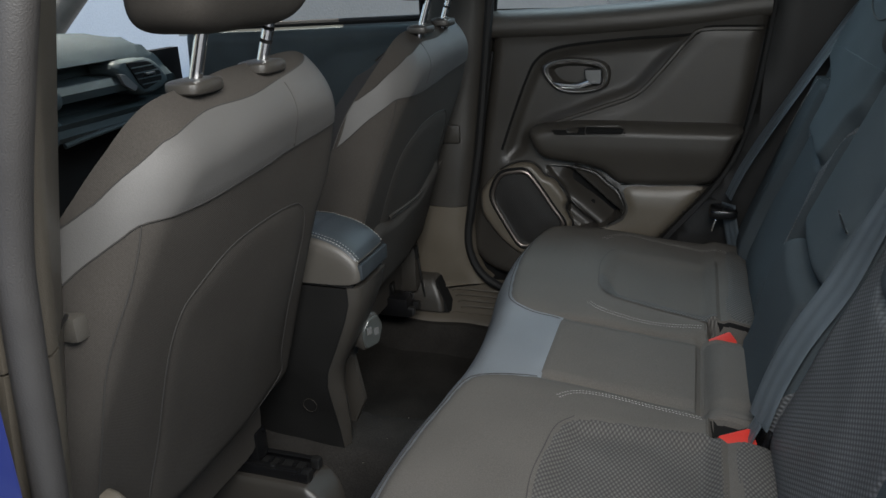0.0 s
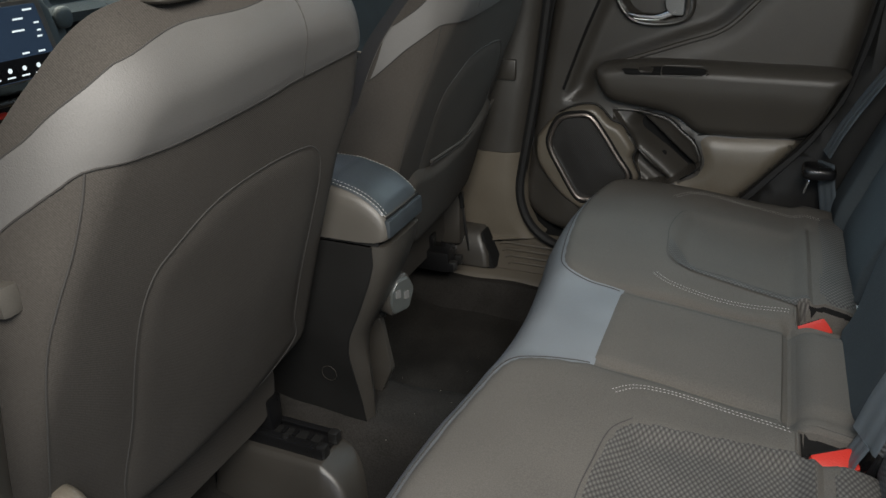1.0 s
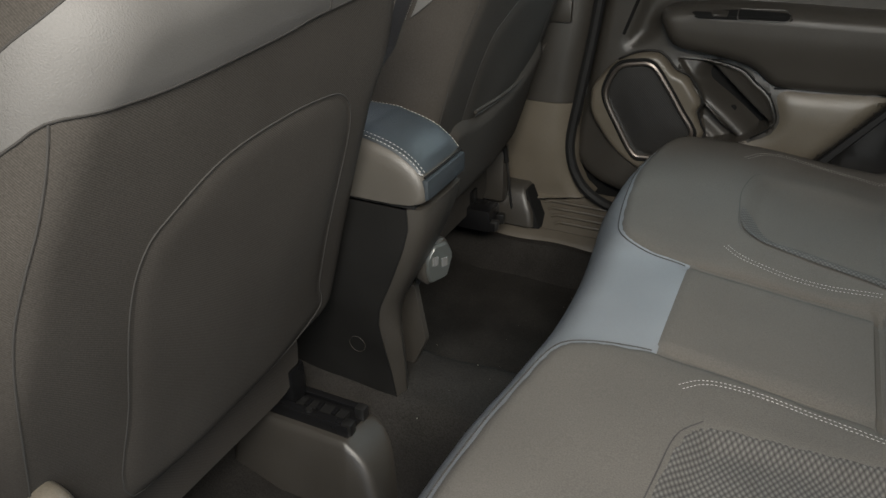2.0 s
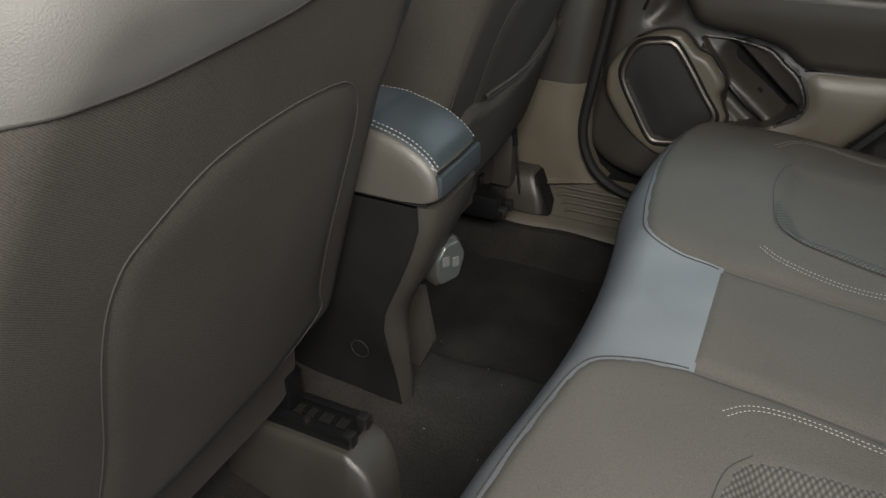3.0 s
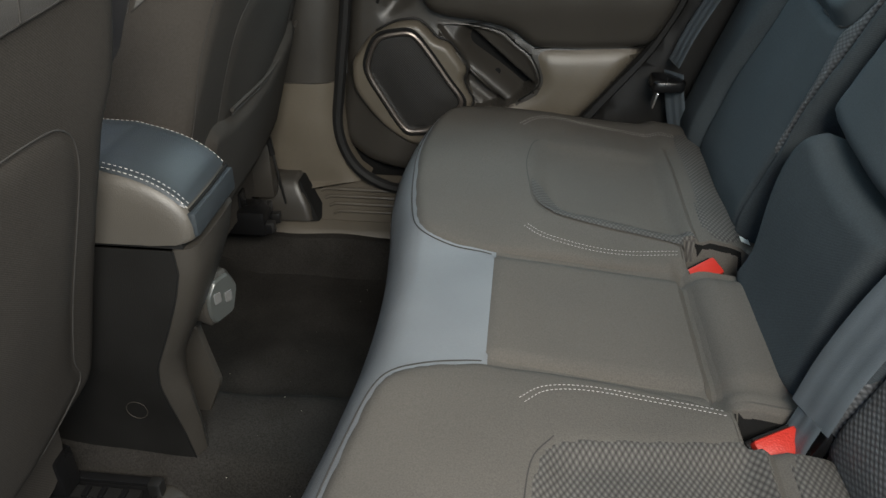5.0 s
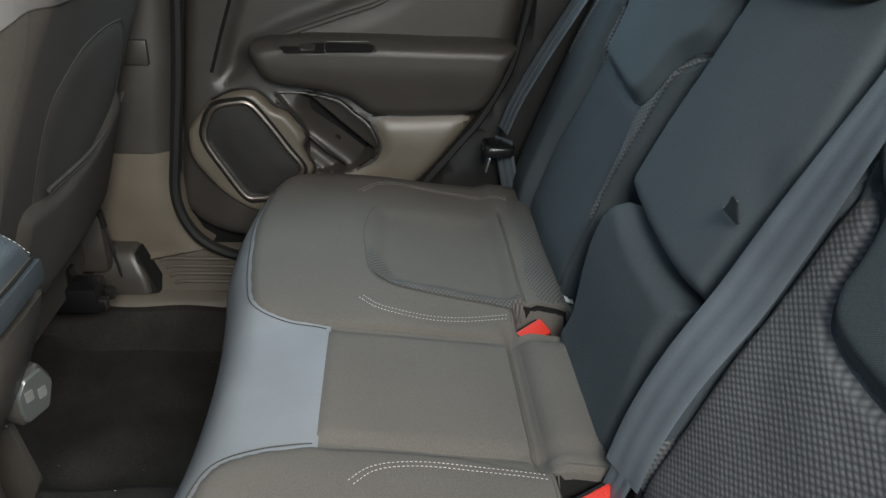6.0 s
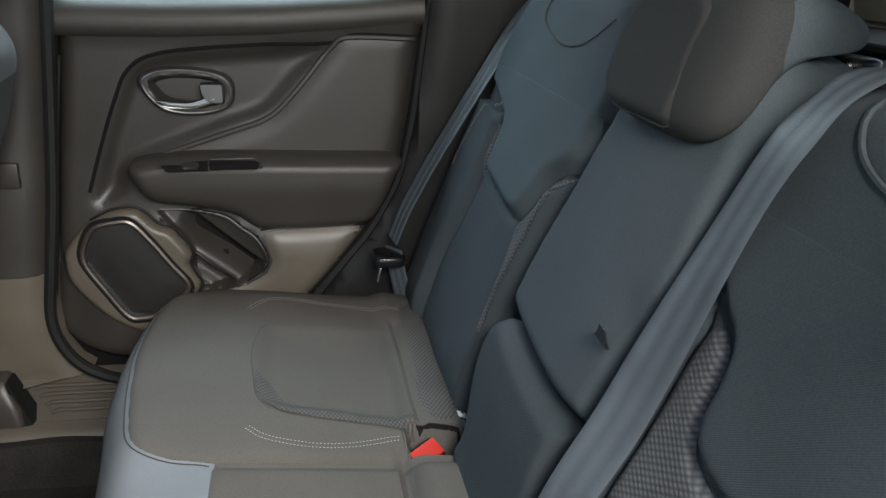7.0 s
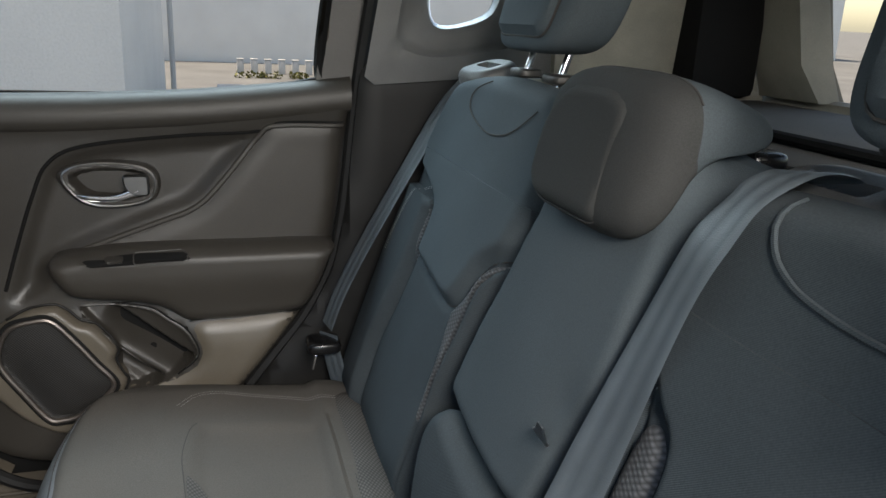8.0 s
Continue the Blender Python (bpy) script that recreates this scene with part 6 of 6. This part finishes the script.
# ---- front door on the far side ----
def far_front_door():
    d = thing("front_car_door", (-0.9, 0.72, 0.3), "black front passenger door trim beyond the seats, closed", "car door")
    out = curve([(-0.60, 0.945), (-0.605, 0.8), (-0.62, 0.55), (-0.63, 0.3), (-1.0, 0.25), (-1.3, 0.35), (-1.32, 0.6), (-1.3, 0.925)], n=4)
    field = curve([(-0.62, 0.888), (-0.8, 0.89), (-0.85, 0.885), (-0.89, 0.865), (-0.95, 0.8), (-1.0, 0.72), (-0.9, 0.68), (-0.62, 0.68)], closed=True, n=4)
    pad = Pad((0, 0.705, 0), X, Z, -Y, out, 0.03, lambda p: np.where(inside(p, field), -0.008 * ease(away(p, field) / 0.02), 0))
    # black trim in the dash's blue-green, which carries the windscreen's light as colour
    part("door_panel", pad.body(0.014, 0.05), DASH, d)
    part("armrest", box((-1.0, 0.635, 0.62), (-0.64, 0.70, 0.69), 0.02), SOFT, d)
    part("belt_seal", tube([(-1.3, 0.71, 0.93), (-0.6, 0.71, 0.95)], 0.008, 8), RUBBER, d)
    g = part("window_pane", ([(-1.32, 0.722, 0.91), (-0.58, 0.722, 0.93), (-0.57, 0.64, 1.38), (-0.85, 0.62, 1.4), (-1.3, 0.70, 1.0)], [[0, 1, 2, 3, 4]]), GLASS, d)
    g.visible_shadow = False
    part("window_frame", tube(curve([(-1.32, 0.715, 0.96), (-1.1, 0.67, 1.2), (-0.88, 0.64, 1.37), (-0.58, 0.63, 1.4), (-0.575, 0.66, 1.2), (-0.59, 0.715, 0.94)], n=5), 0.018, 8), BLACK, d)


far_front_door()

# ---- quarter panels, tail ----
def tail():
    for s, lab in ((1, "2"), (-1, "1")):
        q = thing("trim_quarter_" + lab, (0.5, s * 0.66, 0.5), "dark grained quarter panel trim behind the door", "quarter trim", kind="structure")
        out = [(-0.06, 0.30), (0.018, 0.432), (0.113, 0.557), (0.16, 0.652), (0.182, 0.766), (0.206, 1.03), (0.99, 1.06), (1.02, 0.3)]
        part("lower_cover", Pad((0, s * 0.672, 0), X, Z, -s * Y, rounded(out, 0.03), 0.012).body(0.03, 0.03), DARKTRIM, q)
        up = [(0.213, 0.995), (0.245, 1.2), (0.262, 1.40), (0.34, 1.40), (0.335, 1.15), (0.345, 1.105), (0.41, 1.11), (0.52, 1.15), (0.58, 1.25), (0.56, 1.40), (1.0, 1.40), (1.02, 1.03)]
        part("upper_cover", slab(up, (0, s * 0.665, 0), X, (0, -0.1 * s, 1), (0, -s, 0), 0.025, 0.004), PLASTIC, q) if s < 0 else None
    q = bpy.data.objects["trim_quarter_2"]
    opening = curve([(0.325, 1.15), (0.335, 1.105), (0.37, 1.10), (0.425, 1.118), (0.445, 1.15), (0.45, 1.25), (0.44, 1.33), (0.39, 1.35), (0.34, 1.33), (0.325, 1.25)], closed=True, n=4)
    fl = lambda x, z, off=0.0: np.array((x, 0.663 - 0.12 * (z - 1.0) - off, z))
    # moulded pillar face round the quarter light
    rim = even(opening, 0.012, True)
    k = len(rim)
    mid = rim.mean(0)
    frame_out = np.array([(0.206, 0.992), (0.66, 1.03), (0.66, 1.42), (0.268, 1.42)])
    big = []
    for w in rim:
        d = w - mid
        best = 9.0
        for p0, p1 in zip(frame_out, np.roll(frame_out, -1, 0)):
            g = np.array([[d[0], p0[0] - p1[0]], [d[1], p0[1] - p1[1]]])
            if abs(np.linalg.det(g)) > 1e-9:
                t, v = np.linalg.solve(g, p0 - mid)
                if t > 0 and -1e-6 <= v <= 1 + 1e-6:
                    best = min(best, t)
        big.append(mid + d * best)
    verts, faces = [], []
    steps = [(0.0, 0.035), (0.06, 0.02), (0.2, 0.012), (0.42, 0.008), (0.5, 0.002), (0.56, -0.006), (0.75, -0.006), (1.0, -0.004)]
    for t, o in steps:
        verts += [fl(*(rim[i] * (1 - t) + big[i] * t), -o) for i in range(k)]
    for a in range(len(steps) - 1):
        faces += [[a * k + i, a * k + (i + 1) % k, (a + 1) * k + (i + 1) % k, (a + 1) * k + i] for i in range(k)]
    # dark trim given a lighter grey in place of its glossy reflection
    part("quarter_light_surround", (verts, faces), GREYTRIM, q, "dark pillar trim round the quarter light, lightened for sheen")
    g = part("quarter_pane", ([fl(*p, -0.028) for p in rim], [list(range(k))]), GLASS, q)
    g.visible_shadow = False
    # pale rear pillars and hatch
    h = thing("trim_tailgate", (1.0, 0, 0.9), "pale grey tailgate surround and closing trim", "tailgate trim", kind="structure")
    part("rear_pillar", loft([[(0.56, 0.64, 1.0), (0.80, 0.63, 1.0), (0.98, 0.60, 1.0), (1.0, 0.68, 1.0), (0.56, 0.70, 1.0)], [(0.53, 0.60, 1.42), (0.76, 0.59, 1.42), (0.92, 0.55, 1.42), (0.95, 0.62, 1.42), (0.53, 0.66, 1.42)]]), PALE, h, "pale rear pillar cover")
    part("rear_pillar", loft([[(0.56, -0.64, 1.0), (0.56, -0.70, 1.0), (1.0, -0.68, 1.0), (0.98, -0.60, 1.0), (0.80, -0.63, 1.0)], [(0.53, -0.60, 1.42), (0.53, -0.66, 1.42), (0.95, -0.62, 1.42), (0.92, -0.55, 1.42), (0.76, -0.59, 1.42)]]), PALE, h)
    part("side_ledge", box((0.47, 0.60, 0.93), (1.0, 0.668, 1.012), 0.012), PALE, h, "pale ledge under the pillar")
    part("pillar_band", box((0.80, 0.56, 0.99), (0.945, 0.655, 1.41), 0.02), BLACK, h, "black pillar band")
    part("hatch_lower", box((1.0, -0.62, 0.45), (1.05, 0.62, 1.0), 0.02), PALE, h)
    part("hatch_side", loft([[(0.985, 0.44, 0.995), (0.985, 0.60, 0.995), (1.04, 0.60, 0.995), (1.04, 0.44, 0.995)], [(0.95, 0.46, 1.06), (0.95, 0.58, 1.06), (1.02, 0.58, 1.06), (1.02, 0.46, 1.06)], [(0.9, 0.5, 1.40), (0.9, 0.56, 1.40), (0.97, 0.56, 1.40), (0.97, 0.5, 1.40)]]), PALE, h, "pale hatch frame")
    part("hatch_side", loft([[(0.985, -0.60, 0.995), (0.985, -0.44, 0.995), (1.04, -0.44, 0.995), (1.04, -0.60, 0.995)], [(0.9, -0.56, 1.40), (0.9, -0.5, 1.40), (0.97, -0.5, 1.40), (0.97, -0.56, 1.40)]]), PALE, h)
    part("hatch_head", box((0.9, -0.56, 1.36), (1.0, 0.56, 1.43), 0.02), PALE, h)
    g = part("rear_pane", ([(1.03, -0.46, 1.0), (1.03, 0.46, 1.0), (0.96, 0.5, 1.38), (0.96, -0.5, 1.38)], [[0, 1, 2, 3]]), GLASS, h)
    g.visible_shadow = False
    s = thing("parcel_shelf", (0.7, 0, 0.98), "grey parcel shelf behind the rear seat", "parcel shelf")
    part("shelf_board", box((0.50, -0.60, 0.965), (0.985, 0.60, 0.985), 0.006), SHELF, s)
    part("shelf_lip", box((0.47, -0.58, 0.93), (0.503, 0.58, 0.972), 0.008), BLACK, s)
    part("shelf_rail", tube([(0.60, -0.58, 0.992), (0.60, 0.58, 0.992)], 0.012, 8, flat=0.6, up=Z), BLACK, s)


SHELF = mat("shelf_board", (0.09, 0.088, 0.082), 0.8, grain=0.2, grain_size=0.002)
tail()

# ---- closing parts of the shell ----
for s in (1, -1):
    plate("trim_roof_rail_" + ("2" if s > 0 else "1"), [(-0.9, s * 0.55, 1.425), (1.05, s * 0.55, 1.425), (1.05, s * 0.74, 1.375), (-0.9, s * 0.74, 1.375)], LINER, "pale roof rail trim above the doors", "roof rail", n=(0, 0, 0.06))
plate("floor_rear", [(-0.205, -0.66, 0.10), (1.05, -0.66, 0.10), (1.05, 0.66, 0.10), (-0.205, 0.66, 0.10)], CARPET, "dark carpet below and behind the bench", "floor", n=(0, 0, -0.03))
plate("floor_front", [(-1.36, -0.75, 0.07), (-0.2, -0.75, 0.07), (-0.2, 0.75, 0.07), (-1.36, 0.75, 0.07)], BLACK, "dark underfloor", "floor", n=(0, 0, -0.03))


def near_front_door():
    d = thing("front_car_door", (-0.95, -0.72, 0.12), "black front driver door trim, closed", "car door")
    part("door_panel", box((-1.34, -0.74, 0.12), (-0.62, -0.68, 0.94), 0.02), PLASTIC, d)
    part("armrest", box((-1.1, -0.69, 0.62), (-0.66, -0.63, 0.69), 0.02), SOFT, d)
    g = part("window_pane", ([(-1.32, -0.722, 0.91), (-0.58, -0.722, 0.93), (-0.57, -0.64, 1.38), (-0.85, -0.62, 1.4), (-1.3, -0.70, 1.0)], [[0, 1, 2, 3, 4]]), GLASS, d)
    g.visible_shadow = False


near_front_door()


def open_rear_door():
    d = thing("open_car_door", (-0.60, -0.84, 0.2), "blue rear car door swung open towards the front", "car door")
    o = np.array((-0.60, -0.86, 0.0))
    along = np.array((-0.26, -0.96, 0.0))
    face = np.array((0.96, -0.26, 0.0))
    out = rounded([(0.0, 0.24), (0.5, 0.26), (0.72, 0.55), (0.82, 0.97), (0.0, 0.95)], 0.04)
    part("door_skin", slab(out, o - face * 0.06, along, Z, face, 0.05, 0.004), PAINT, d)
    part("hinge", tube([(-0.56, -0.72, 0.5), (-0.6, -0.80, 0.5), o - face * 0.08 + 0.5 * Z + along * 0.05], 0.018, 8), PAINT, d)
    part("door_panel", slab(out * np.array((0.8, 1)) + np.array((0.14, 0)), o, along, Z, face, 0.055, 0.01), PLASTIC, d)
    part("window_frame", tube(curve([o + along * 0.02 + 0.95 * Z, o + along * 0.05 + 1.3 * Z, o + along * 0.2 + 1.39 * Z, o + along * 0.6 + 1.36 * Z, o + along * 0.8 + 0.97 * Z], n=5), 0.02, 8), BLACK, d)


open_rear_door()

# windscreen
wsg = part("windscreen", ([(-1.75, -0.66, 0.93), (-1.75, 0.66, 0.93), (-0.8, 0.54, 1.43), (-0.8, -0.54, 1.43)], [[0, 1, 2, 3]]), GLASS)
wsg.visible_shadow = False
tagged(wsg, "clear windscreen over the dashboard", "windscreen", kind="structure")


# ---- near door opening: painted body and pillar edge ----
body = part("trim_body_side", loft([[(-0.60, -0.725, 0.05), (-0.60, -0.80, 0.05), (-0.46, -0.80, 0.05), (-0.45, -0.735, 0.05)], [(-0.60, -0.725, 0.6), (-0.60, -0.80, 0.6), (-0.47, -0.80, 0.6), (-0.458, -0.735, 0.6)], [(-0.58, -0.725, 0.78), (-0.58, -0.79, 0.78), (-0.47, -0.785, 0.78), (-0.46, -0.73, 0.78)], [(-0.58, -0.72, 0.95), (-0.58, -0.78, 0.95), (-0.45, -0.77, 0.95), (-0.44, -0.725, 0.95)], [(-0.5, -0.64, 1.42), (-0.5, -0.70, 1.42), (-0.36, -0.69, 1.42), (-0.35, -0.65, 1.42)]]), PAINT)
tagged(body, "dark blue painted body pillar at the open door", "car body", kind="structure")


# ---- lint and crumbs on the carpet ----
random.seed(7)
bits = []
for k in range(24):
    x, y = random.uniform(-0.6, -0.3), random.uniform(-0.35, 0.5)
    r = random.uniform(0.0004, 0.001)
    bits.append(blob((x, y, float(floor_z(x, y)) + r * 0.6), (r, r * random.uniform(0.5, 1), r * 0.6), 2, 6, 4))
lint = part("lint", join(*bits), PALE)
tagged(lint, "pale lint specks scattered on the dark carpet", "lint", kind="stuff")
